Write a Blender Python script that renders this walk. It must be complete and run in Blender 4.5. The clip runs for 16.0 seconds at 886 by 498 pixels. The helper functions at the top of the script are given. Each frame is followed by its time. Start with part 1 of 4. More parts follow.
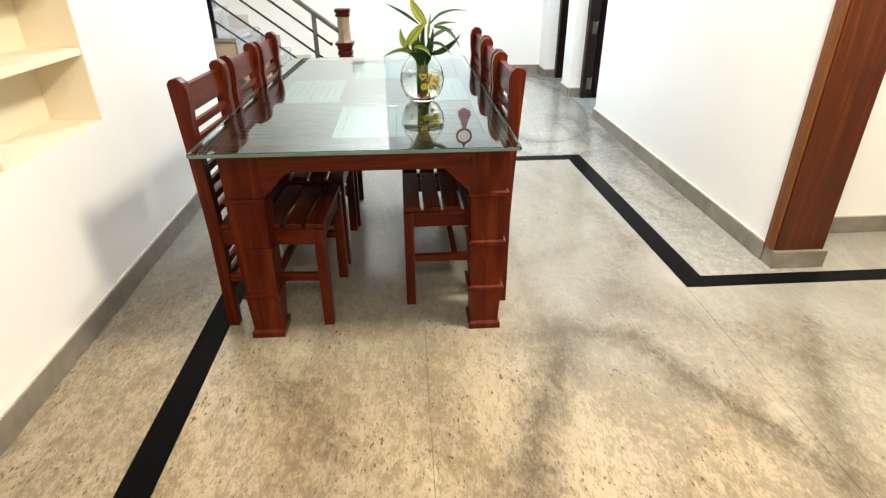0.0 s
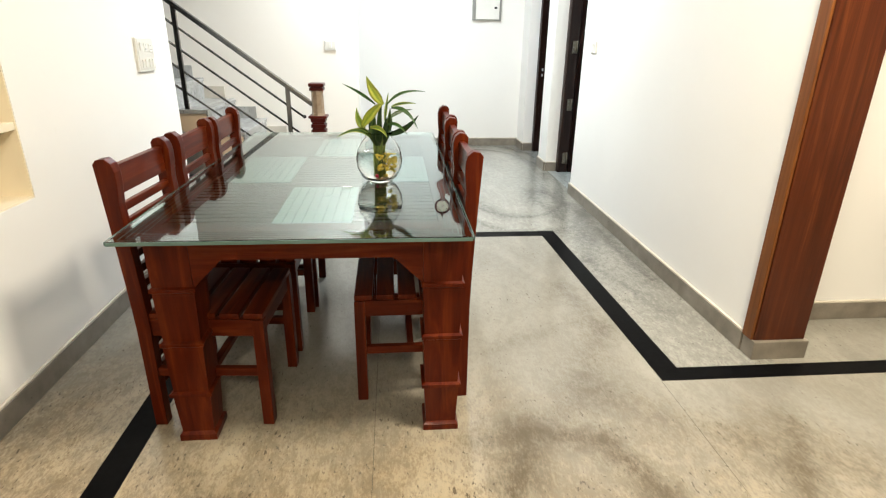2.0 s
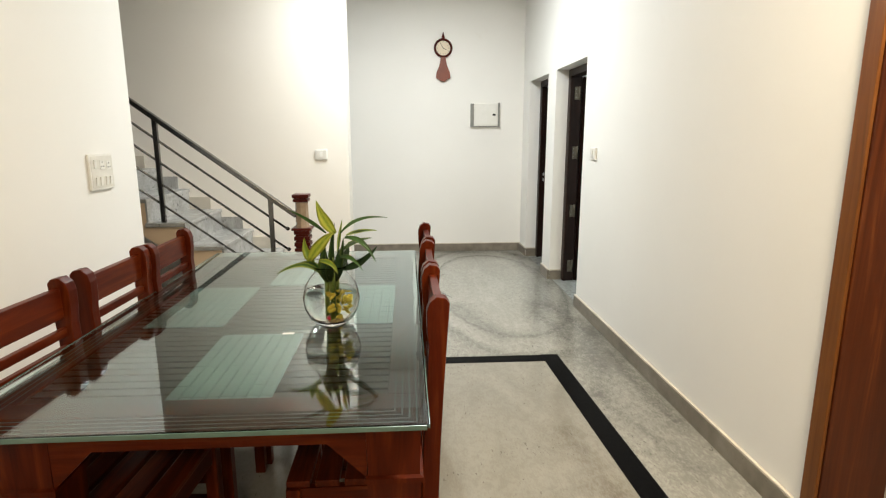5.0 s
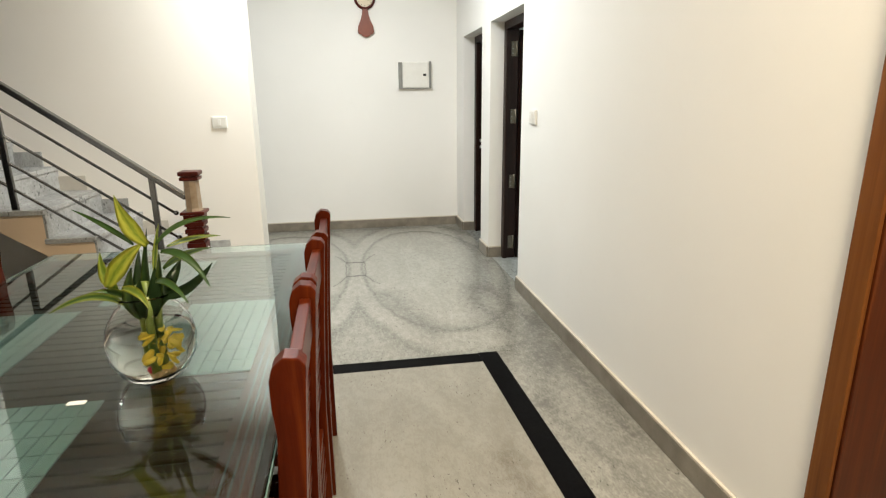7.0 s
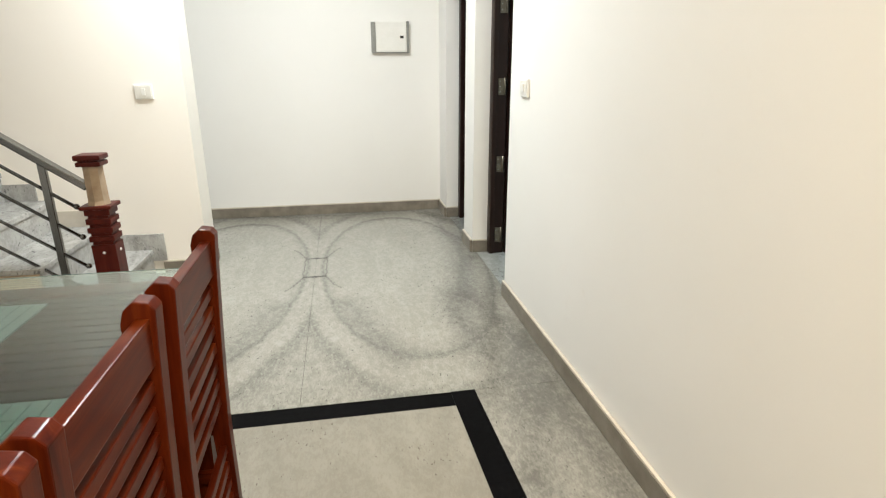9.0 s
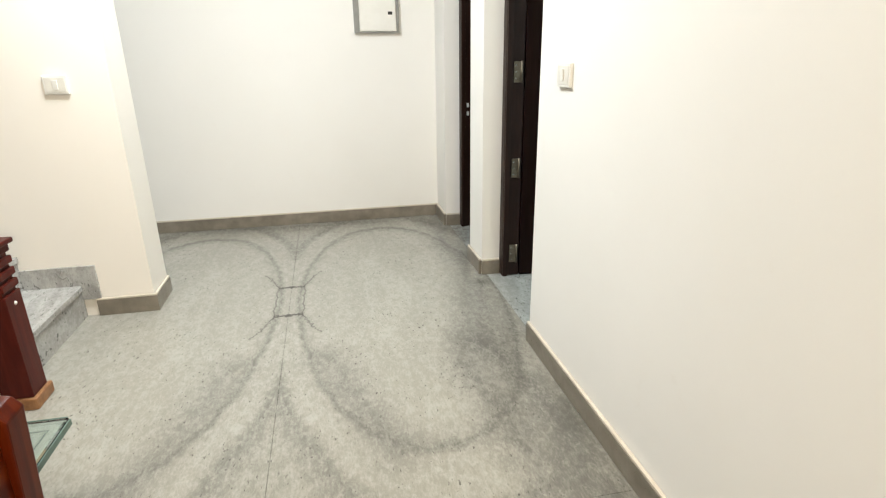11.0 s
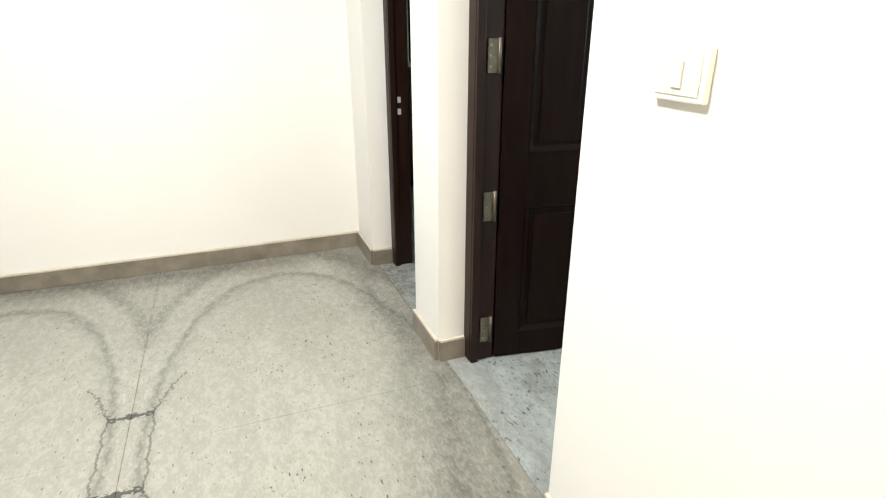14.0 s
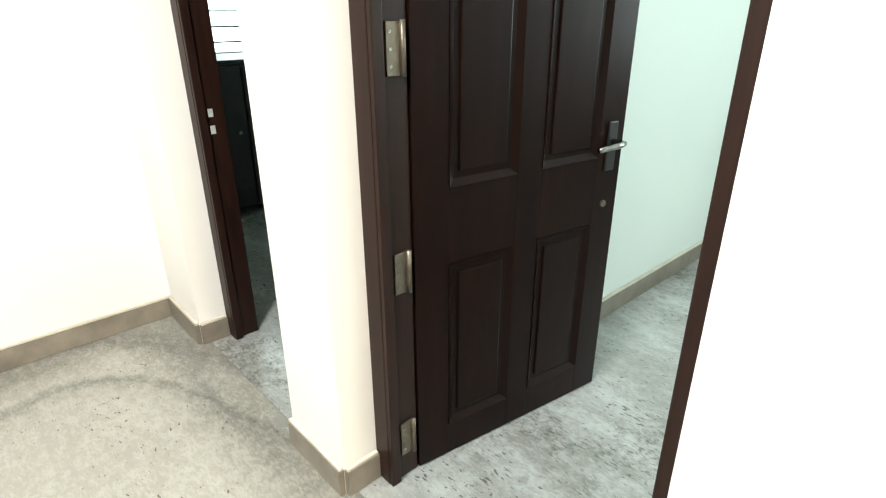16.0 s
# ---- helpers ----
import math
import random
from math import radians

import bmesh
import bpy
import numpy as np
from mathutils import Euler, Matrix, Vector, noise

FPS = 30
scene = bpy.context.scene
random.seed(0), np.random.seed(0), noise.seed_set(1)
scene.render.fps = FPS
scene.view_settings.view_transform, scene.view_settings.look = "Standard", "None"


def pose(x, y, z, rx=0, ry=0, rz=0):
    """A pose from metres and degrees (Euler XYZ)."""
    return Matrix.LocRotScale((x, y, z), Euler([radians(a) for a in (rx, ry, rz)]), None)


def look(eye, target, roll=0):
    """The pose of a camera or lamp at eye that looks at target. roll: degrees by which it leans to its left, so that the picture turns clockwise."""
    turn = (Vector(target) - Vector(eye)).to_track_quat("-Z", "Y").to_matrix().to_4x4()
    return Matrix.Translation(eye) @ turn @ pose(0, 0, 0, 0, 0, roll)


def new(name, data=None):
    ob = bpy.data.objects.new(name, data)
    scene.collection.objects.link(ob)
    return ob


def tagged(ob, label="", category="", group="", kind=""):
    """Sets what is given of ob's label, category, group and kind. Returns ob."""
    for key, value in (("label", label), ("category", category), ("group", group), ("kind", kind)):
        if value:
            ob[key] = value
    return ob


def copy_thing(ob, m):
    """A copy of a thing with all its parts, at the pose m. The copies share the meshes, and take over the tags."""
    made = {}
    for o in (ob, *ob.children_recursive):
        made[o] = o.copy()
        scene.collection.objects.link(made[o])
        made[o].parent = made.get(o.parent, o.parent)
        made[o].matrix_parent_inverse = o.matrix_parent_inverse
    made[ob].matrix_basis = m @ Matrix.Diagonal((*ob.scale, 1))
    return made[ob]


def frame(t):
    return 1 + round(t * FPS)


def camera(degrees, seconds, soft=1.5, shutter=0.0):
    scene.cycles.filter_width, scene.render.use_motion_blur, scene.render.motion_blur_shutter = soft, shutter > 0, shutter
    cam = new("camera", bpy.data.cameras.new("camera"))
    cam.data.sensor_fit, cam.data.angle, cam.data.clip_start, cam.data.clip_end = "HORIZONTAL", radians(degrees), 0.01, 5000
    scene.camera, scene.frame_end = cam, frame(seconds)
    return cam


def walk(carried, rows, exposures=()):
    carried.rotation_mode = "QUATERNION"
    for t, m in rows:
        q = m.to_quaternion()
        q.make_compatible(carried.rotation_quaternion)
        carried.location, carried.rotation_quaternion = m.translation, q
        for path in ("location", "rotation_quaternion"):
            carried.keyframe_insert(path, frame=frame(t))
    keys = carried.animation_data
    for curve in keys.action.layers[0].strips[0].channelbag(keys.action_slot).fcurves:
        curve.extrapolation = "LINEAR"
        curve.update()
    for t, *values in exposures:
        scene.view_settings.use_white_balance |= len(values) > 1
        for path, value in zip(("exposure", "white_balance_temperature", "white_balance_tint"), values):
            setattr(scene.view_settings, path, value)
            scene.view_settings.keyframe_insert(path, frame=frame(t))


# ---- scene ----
cam = camera(77.2, 16.0, soft=1.2)
PATH = [
    (0, (0.42, 1.356, 1.269), (0.533, 3.123, 0.338), -0.3),
    (0.5, (0.399, 1.387, 1.262), (0.599, 3.15, 0.339), -0.6),
    (1, (0.4, 1.394, 1.257), (0.669, 3.144, 0.326), 0.0),
    (1.5, (0.434, 1.438, 1.255), (0.673, 3.215, 0.368), 0.6),
    (2, (0.545, 1.522, 1.288), (0.713, 3.38, 0.566), 0.9),
    (2.5, (0.616, 1.567, 1.307), (0.727, 3.486, 0.753), -0.1),
    (3, (0.645, 1.582, 1.325), (0.771, 3.53, 0.891), -0.8),
    (5.3, (0.767, 2.022, 1.335), (0.897, 3.978, 0.938), 0.1),
    (5.5, (0.819, 2.077, 1.331), (0.952, 4.03, 0.921), 0.1),
    (6, (0.882, 2.182, 1.314), (1.059, 4.114, 0.829), -0.9),
    (6.5, (0.901, 2.368, 1.321), (1.129, 4.296, 0.841), -0.1),
    (7, (0.915, 2.471, 1.317), (1.233, 4.377, 0.802), -0.6),
    (7.5, (0.973, 2.588, 1.304), (1.304, 4.478, 0.738), -0.9),
    (8, (1.067, 2.769, 1.296), (1.391, 4.649, 0.694), 0.6),
    (8.5, (1.129, 2.904, 1.283), (1.401, 4.789, 0.67), 0.0),
    (9, (1.157, 3.138, 1.302), (1.492, 5.012, 0.687), -0.2),
    (9.2, (1.167, 3.217, 1.289), (1.532, 5.093, 0.7), -0.8),
    (11.3, (1.209, 4.032, 1.302), (1.585, 5.871, 0.611), -0.9),
    (11.5, (1.203, 4.106, 1.311), (1.643, 5.926, 0.61), -0.1),
    (12, (1.199, 4.277, 1.299), (1.63, 6.097, 0.592), 0.1),
    (12.5, (1.256, 4.524, 1.297), (1.731, 6.325, 0.569), 0.6),
    (13, (1.306, 4.727, 1.29), (1.79, 6.519, 0.547), 0.3),
    (13.5, (1.336, 4.972, 1.3), (1.976, 6.716, 0.559), 0.3),
    (14, (1.376, 5.163, 1.286), (2.047, 6.893, 0.539), 0.0),
    (14.5, (1.428, 5.393, 1.288), (2.138, 7.099, 0.522), -0.2),
    (15, (1.451, 5.602, 1.275), (2.279, 7.235, 0.468), 0.2),
    (15.5, (1.459, 5.813, 1.282), (2.574, 7.271, 0.488), -1.0),
    (16, (1.475, 5.944, 1.267), (2.719, 7.296, 0.477), -0.1),
]
EXPOSURES = [(0.0, 0.82, 5600, 10), (1.5, 0.74, 5700, 10), (2.5, 0.39, 5850, 8), (3.2, 0.19, 5900, 8), (5.5, 0.12, 6250, 10), (7.0, 0.14, 6250, 10), (9.0, 0.27, 6150, 10), (11.5, 0.38, 6250, 11), (13.0, 0.52, 6300, 11), (14.5, 0.84, 6300, 11), (16.0, 1.14, 6300, 10)]
walk(cam, [(t, look(eye, target, roll)) for t, eye, target, roll in PATH], EXPOSURES)

# ---- world and lights ----
w = bpy.data.worlds.new("sky")
scene.world = w
w.use_nodes = True
sky = w.node_tree.nodes.new("ShaderNodeTexSky")
sky.sky_type, sky.sun_disc, sky.sun_elevation, sky.sun_rotation = "NISHITA", False, radians(40), radians(120)
w.node_tree.links.new(sky.outputs[0], w.node_tree.nodes["Background"].inputs[0])
w.node_tree.nodes["Background"].inputs[1].default_value = 0.08


def area_lamp(name, m, sx, sy, watts, colour):
    d = bpy.data.lights.new(name, "AREA")
    d.shape, d.size, d.size_y, d.energy, d.color = "RECTANGLE", sx, sy, watts, colour
    ob = new(name, d)
    ob.matrix_world = m
    return ob


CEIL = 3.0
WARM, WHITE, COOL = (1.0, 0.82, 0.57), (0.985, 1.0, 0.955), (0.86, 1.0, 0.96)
# tube is out of view, placed to give the glow on the stair wall
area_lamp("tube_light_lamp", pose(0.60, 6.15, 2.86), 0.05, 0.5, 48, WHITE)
# dining, living and hall lamps are unseen fill, added to brighten the rooms
area_lamp("dining_fill_lamp", pose(0.60, -0.3, CEIL - 0.06), 0.5, 0.5, 56, WARM)
area_lamp("living_fill_lamp", pose(1.66, 2.62, CEIL - 0.06), 0.5, 0.5, 97, WARM)
area_lamp("hall_fill_lamp", pose(0.92, 6.62, CEIL - 0.06), 0.35, 0.35, 22, WHITE)
# unseen fill for the side room's greenish light; no window is built there
area_lamp("bedroom_fill_lamp", pose(5.25, 5.2, 1.6, 0, 90, 0), 1.2, 1.2, 29, COOL)
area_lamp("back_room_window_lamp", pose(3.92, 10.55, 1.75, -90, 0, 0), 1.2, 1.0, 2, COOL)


# ---- materials ----
def nodes_of(name):
    m = bpy.data.materials.new(name)
    m.use_nodes = True
    nt = m.node_tree
    return m, nt, nt.nodes["Principled BSDF"]


def add(nt, kind, **vals):
    n = nt.nodes.new(kind)
    for k, v in vals.items():
        n.inputs[k.replace("_", " ")].default_value = v
    return n


def math_node(nt, op, a, b=None, c=None):
    n = nt.nodes.new("ShaderNodeMath")
    n.operation = op
    for i, v in enumerate((a, b, c)):
        if v is None:
            continue
        if isinstance(v, (int, float)):
            n.inputs[i].default_value = v
        else:
            nt.links.new(v, n.inputs[i])
    return n.outputs[0]


def ramp(nt, src, stops):
    n = nt.nodes.new("ShaderNodeValToRGB")
    el = n.color_ramp.elements
    while len(el) < len(stops):
        el.new(0.5)
    for e, (p, c) in zip(el, stops):
        e.position, e.color = p, (*c, 1) if len(c) == 3 else c
    nt.links.new(src, n.inputs[0])
    return n.outputs[0]


def mix(nt, f, a, b, mode="MIX"):
    n = nt.nodes.new("ShaderNodeMix")
    n.data_type, n.blend_type = "RGBA", mode
    for s, v in ((0, f), (6, a), (7, b)):
        if isinstance(v, (int, float)):
            n.inputs[s].default_value = v
        elif isinstance(v, tuple):
            n.inputs[s].default_value = (*v, 1)
        else:
            nt.links.new(v, n.inputs[s])
    return n.outputs[2]


def coords(nt, stretch=(1, 1, 1), world=True, rot=(0, 0, 0)):
    mp = nt.nodes.new("ShaderNodeMapping")
    mp.inputs["Scale"].default_value = stretch
    mp.inputs["Rotation"].default_value = rot
    if world:
        src = nt.nodes.new("ShaderNodeNewGeometry").outputs["Position"]
    else:
        src = nt.nodes.new("ShaderNodeTexCoord").outputs["Object"]
        off = nt.nodes.new("ShaderNodeObjectInfo").outputs["Random"]
        v = nt.nodes.new("ShaderNodeVectorMath")
        v.operation = "ADD"
        comb = nt.nodes.new("ShaderNodeCombineXYZ")
        for i in range(3):
            nt.links.new(math_node(nt, "MULTIPLY", off, 7.0 + i), comb.inputs[i])
        nt.links.new(src, v.inputs[0])
        nt.links.new(comb.outputs[0], v.inputs[1])
        src = v.outputs[0]
    nt.links.new(src, mp.inputs[0])
    return mp.outputs[0]


def noise_tex(nt, vec, scale, detail=4, rough=0.5, distortion=0.0):
    n = add(nt, "ShaderNodeTexNoise", Scale=scale, Detail=detail, Roughness=rough, Distortion=distortion)
    nt.links.new(vec, n.inputs["Vector"])
    return n.outputs["Fac"]


def bump(nt, bs, src, strength, dist=0.002):
    n = add(nt, "ShaderNodeBump", Strength=strength, Distance=dist)
    nt.links.new(src, n.inputs["Height"])
    nt.links.new(n.outputs[0], bs.inputs["Normal"])


def surface(name, c1, c2, scale=3.0, rough=0.5, metal=0.0, fine=60.0, relief=0.15, stretch=(1, 1, 1), world=True, coat=0.0, spec=0.5):
    """A two-scale surface: broad mottling between two colours, fine grain in bump and gloss."""
    m, nt, bs = nodes_of(name)
    vec = coords(nt, stretch, world)
    broad, small = noise_tex(nt, vec, scale, 5, 0.55), noise_tex(nt, vec, fine, 3)
    col = ramp(nt, broad, [(0.3, c1), (0.7, c2)])
    col = mix(nt, math_node(nt, "MULTIPLY", small, 0.22), col, tuple(0.75 * v for v in c1))
    nt.links.new(col, bs.inputs["Base Color"])
    nt.links.new(math_node(nt, "MULTIPLY_ADD", small, 0.15, rough - 0.07), bs.inputs["Roughness"])
    bs.inputs["Metallic"].default_value = metal
    bs.inputs["Coat Weight"].default_value = coat
    bs.inputs["Coat Roughness"].default_value = 0.12
    bs.inputs["Specular IOR Level"].default_value = spec
    if relief:
        bump(nt, bs, small, relief)
    return m


def wood(name, dark, mid, light, along=(1, 1, 1), rough=0.33, coat=0.08, scale=1.0, world=False, spec=0.08):
    """Varnished timber, with the grain drawn out along one axis."""
    m, nt, bs = nodes_of(name)
    vec = coords(nt, along, world)
    a = noise_tex(nt, vec, 5 * scale, 6, 0.6, 1.2)
    b = noise_tex(nt, vec, 38 * scale, 3, 0.6)
    c = noise_tex(nt, coords(nt, (1, 1, 1), world), 1.6, 2)
    col = ramp(nt, a, [(0.25, dark), (0.52, mid), (0.8, light)])
    col = mix(nt, math_node(nt, "MULTIPLY", b, 0.35), col, dark)
    col = mix(nt, math_node(nt, "MULTIPLY", c, 0.3), col, mid)
    nt.links.new(col, bs.inputs["Base Color"])
    nt.links.new(math_node(nt, "MULTIPLY_ADD", c, 0.2, rough - 0.1), bs.inputs["Roughness"])
    bs.inputs["Coat Weight"].default_value, bs.inputs["Coat Roughness"].default_value = coat, 0.14
    bs.inputs["Specular IOR Level"].default_value = spec
    bump(nt, bs, b, 0.08, 0.001)
    return m


def plaster(name, c1, c2):
    """Painted plaster: faint roller texture, soft stains and scuffs."""
    m, nt, bs = nodes_of(name)
    vec = coords(nt)
    broad, mid, fine = noise_tex(nt, vec, 0.9, 4), noise_tex(nt, vec, 6, 5, 0.65), noise_tex(nt, vec, 220, 2)
    col = ramp(nt, broad, [(0.3, c1), (0.7, c2)])
    spot = ramp(nt, mid, [(0.66, (0, 0, 0)), (0.78, (1, 1, 1))])
    col = mix(nt, math_node(nt, "MULTIPLY", spot, 0.10), col, (0.62, 0.55, 0.44))
    nt.links.new(col, bs.inputs["Base Color"])
    nt.links.new(math_node(nt, "MULTIPLY_ADD", mid, 0.15, 0.5), bs.inputs["Roughness"])
    bs.inputs["Specular IOR Level"].default_value = 0.3
    bump(nt, bs, math_node(nt, "ADD", mid, math_node(nt, "MULTIPLY", fine, 0.25)), 0.09, 0.003)
    return m


def granite(name, base, pale, fleck, rough=0.19, mirrored=False, veins=True, lines=(), flat=0.0, calm=None):
    """Polished granite slabs: short dark flecks, clouded bands; far slabs are matched like an open book."""
    m, nt, bs = nodes_of(name)
    geo = nt.nodes.new("ShaderNodeNewGeometry").outputs["Position"]
    xyz = nt.nodes.new("ShaderNodeSeparateXYZ")
    nt.links.new(geo, xyz.inputs[0])
    x, y, z = xyz.outputs
    if mirrored:
        u = math_node(nt, "ABSOLUTE", math_node(nt, "SUBTRACT", x, 0.925))
        v = math_node(nt, "ABSOLUTE", math_node(nt, "SUBTRACT", y, 6.866))
    else:
        u, v = x, y
    comb = nt.nodes.new("ShaderNodeCombineXYZ")
    for i, s in enumerate((u, v, z)):
        nt.links.new(s, comb.inputs[i])
    vec = comb.outputs[0]
    mp = nt.nodes.new("ShaderNodeMapping")
    mp.inputs["Scale"].default_value = (2.1, 0.8, 1)
    mp.inputs["Rotation"].default_value = (0, 0, radians(12))
    nt.links.new(vec, mp.inputs[0])
    cloud = noise_tex(nt, mp.outputs[0], 1.3, 8, 0.62, 0.8)
    mp2 = nt.nodes.new("ShaderNodeMapping")
    mp2.inputs["Scale"].default_value = (1.8, 1.0, 1)
    mp2.inputs["Rotation"].default_value = (0, 0, radians(14))
    nt.links.new(vec, mp2.inputs[0])
    fibre = noise_tex(nt, mp2.outputs[0], 17, 8, 0.76, 0.4)
    speck = noise_tex(nt, mp.outputs[0], 58, 4, 0.7)
    grain = math_node(nt, "MULTIPLY_ADD", fibre, 0.6, math_node(nt, "MULTIPLY", speck, 0.4))
    clots = noise_tex(nt, mp.outputs[0], 11, 6, 0.7, 0.4)
    flecks = noise_tex(nt, mp.outputs[0], 40, 3, 0.6)
    patch = noise_tex(nt, vec, 4.5, 3)
    fine = noise_tex(nt, vec, 190, 2, 0.6)
    warp = noise_tex(nt, vec, 2.2, 5, 0.6)
    warp2 = noise_tex(nt, vec, 14, 5, 0.7)
    wob = math_node(nt, "ADD", math_node(nt, "MULTIPLY", math_node(nt, "SUBTRACT", warp, 0.5), 0.42),
                    math_node(nt, "MULTIPLY", math_node(nt, "SUBTRACT", warp2, 0.5), 0.30))
    brown = tuple(c * k for c, k in zip(base, (0.30, 0.27, 0.24)))
    vein_tone = tuple(c * k for c, k in zip(base, (0.29, 0.29, 0.29)))
    low = 0.84 + 0.3 * flat
    even = 0.75 if mirrored else 0.0
    pale = tuple(c * (1 - even) + b * even for c, b in zip(pale, base))
    col = ramp(nt, cloud, [(0.30, tuple(min(1.0, low) * c for c in base)), (0.46, base), (0.60, pale)])
    # grains gather where the stone is darker
    dens = math_node(nt, "MULTIPLY_ADD", cloud, -0.55, 0.80)
    g = ramp(nt, math_node(nt, "ADD", grain, math_node(nt, "MULTIPLY_ADD", dens, 0.45, -0.225)), [(0.46, (0, 0, 0)), (0.57, (1, 1, 1))])
    col = mix(nt, math_node(nt, "MULTIPLY", g, 0.52 - 0.5 * flat), col, brown)
    c2 = ramp(nt, clots, [(0.54, (0, 0, 0)), (0.72, (1, 1, 1))])
    light = ramp(nt, grain, [(0.34, (1, 1, 1)), (0.46, (0, 0, 0))])
    col = mix(nt, math_node(nt, "MULTIPLY", light, 0.26 - 0.3 * flat), col, tuple(1.18 * c for c in pale))
    col = mix(nt, math_node(nt, "MULTIPLY", c2, max(0.0, 0.20 - 0.4 * flat)), col, brown)
    f = ramp(nt, math_node(nt, "MULTIPLY_ADD", patch, 0.25, math_node(nt, "MULTIPLY_ADD", flecks, 1.0, -0.125)), [(0.655 if mirrored else 0.625, (0, 0, 0)), (0.695 if mirrored else 0.67, (1, 1, 1))])
    col = mix(nt, math_node(nt, "MULTIPLY", f, 0.78), col, fleck)
    col = mix(nt, math_node(nt, "MULTIPLY", fine, 0.25), col, brown)
    # warm light is tinted into the near stone; it fades to plainer grey
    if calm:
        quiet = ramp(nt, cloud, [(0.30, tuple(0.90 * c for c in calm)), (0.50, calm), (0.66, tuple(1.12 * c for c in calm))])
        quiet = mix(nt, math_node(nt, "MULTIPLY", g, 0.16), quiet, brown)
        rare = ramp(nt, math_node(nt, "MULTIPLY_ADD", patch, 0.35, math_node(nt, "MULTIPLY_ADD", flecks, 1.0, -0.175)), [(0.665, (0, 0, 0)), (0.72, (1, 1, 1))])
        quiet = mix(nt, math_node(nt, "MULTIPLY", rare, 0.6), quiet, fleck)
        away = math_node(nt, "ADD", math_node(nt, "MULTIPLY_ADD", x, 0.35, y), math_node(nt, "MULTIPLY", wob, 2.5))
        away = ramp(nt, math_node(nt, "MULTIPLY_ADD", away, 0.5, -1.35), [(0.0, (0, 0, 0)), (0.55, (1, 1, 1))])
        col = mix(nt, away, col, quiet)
    streak = ramp(nt, grain, [(0.40, (0.10, 0.10, 0.10)), (0.58, (1, 1, 1))])
    if mirrored:
        # clouded rings on both sides of the matched joint
        du = math_node(nt, "DIVIDE", math_node(nt, "SUBTRACT", u, 0.61), 0.56)
        dv = math_node(nt, "DIVIDE", math_node(nt, "MULTIPLY", v, math_node(nt, "MULTIPLY_ADD", math_node(nt, "GREATER_THAN", y, 6.866), 0.12, 1.0)), 1.41)
        e = math_node(nt, "SQRT", math_node(nt, "ADD", math_node(nt, "POWER", math_node(nt, "ABSOLUTE", du), 2.0),
                                            math_node(nt, "POWER", math_node(nt, "ABSOLUTE", dv), 2.0)))
        e = math_node(nt, "ADD", e, math_node(nt, "MULTIPLY", wob, 0.30))
        ring = ramp(nt, math_node(nt, "MULTIPLY", e, 0.5),
                    [(0.44, (0, 0, 0)), (0.480, (0.30, 0.30, 0.30)), (0.496, (0.78, 0.78, 0.78)), (0.515, (0.10, 0.10, 0.10)), (0.585, (0.10, 0.10, 0.10)), (0.625, (0.72, 0.72, 0.72)), (0.68, (0.28, 0.28, 0.28)), (0.90, (0.42, 0.42, 0.42))])
        ring = math_node(nt, "MULTIPLY", ring, math_node(nt, "MULTIPLY_ADD", streak, 0.6, 0.4))
        col = mix(nt, math_node(nt, "MULTIPLY", ring, 1.0), col, vein_tone)
        rim = ramp(nt, math_node(nt, "MULTIPLY", e, 0.5), [(0.48, (0, 0, 0)), (0.53, (1, 1, 1)), (0.60, (0.8, 0.8, 0.8)), (0.75, (0.35, 0.35, 0.35))])
        pale_fibre = ramp(nt, grain, [(0.30, (1, 1, 1)), (0.46, (0, 0, 0))])
        col = mix(nt, math_node(nt, "MULTIPLY", math_node(nt, "MULTIPLY", rim, pale_fibre), 0.3), col, tuple(1.25 * c for c in pale))
        # the cracked knot in the middle
        jag = math_node(nt, "ADD", v, math_node(nt, "MULTIPLY", math_node(nt, "SUBTRACT", noise_tex(nt, vec, 26, 4, 0.7), 0.5), 0.11))
        l1 = math_node(nt, "LESS_THAN", math_node(nt, "ABSOLUTE", math_node(nt, "SUBTRACT", jag, 0.19)), 0.012)
        l1 = math_node(nt, "MULTIPLY", l1, math_node(nt, "LESS_THAN", u, 0.075))
        jag2 = math_node(nt, "ADD", u, math_node(nt, "MULTIPLY", math_node(nt, "SUBTRACT", warp2, 0.5), 0.05))
        l2 = math_node(nt, "LESS_THAN", math_node(nt, "ABSOLUTE", math_node(nt, "SUBTRACT", jag2, 0.075)), 0.004)
        l2 = math_node(nt, "MULTIPLY", math_node(nt, "MULTIPLY", l2, math_node(nt, "LESS_THAN", v, 0.21)), 0.6)
        wig = math_node(nt, "MULTIPLY_ADD", math_node(nt, "SUBTRACT", noise_tex(nt, vec, 21, 4, 0.7), 0.5), 0.16, jag2)
        diag = math_node(nt, "SUBTRACT", wig, math_node(nt, "MULTIPLY_ADD", math_node(nt, "SUBTRACT", v, 0.2), 0.42, 0.075))
        l3 = math_node(nt, "LESS_THAN", math_node(nt, "ABSOLUTE", diag), 0.007)
        l3 = math_node(nt, "MULTIPLY", l3, math_node(nt, "MULTIPLY", math_node(nt, "GREATER_THAN", v, 0.2), math_node(nt, "LESS_THAN", v, 0.42)))
        knot = math_node(nt, "MINIMUM", math_node(nt, "ADD", math_node(nt, "ADD", l1, l2), math_node(nt, "MULTIPLY", l3, 0.7)), 1.0)
        col = mix(nt, math_node(nt, "MULTIPLY", knot, 0.85), col, (0.03, 0.028, 0.025))
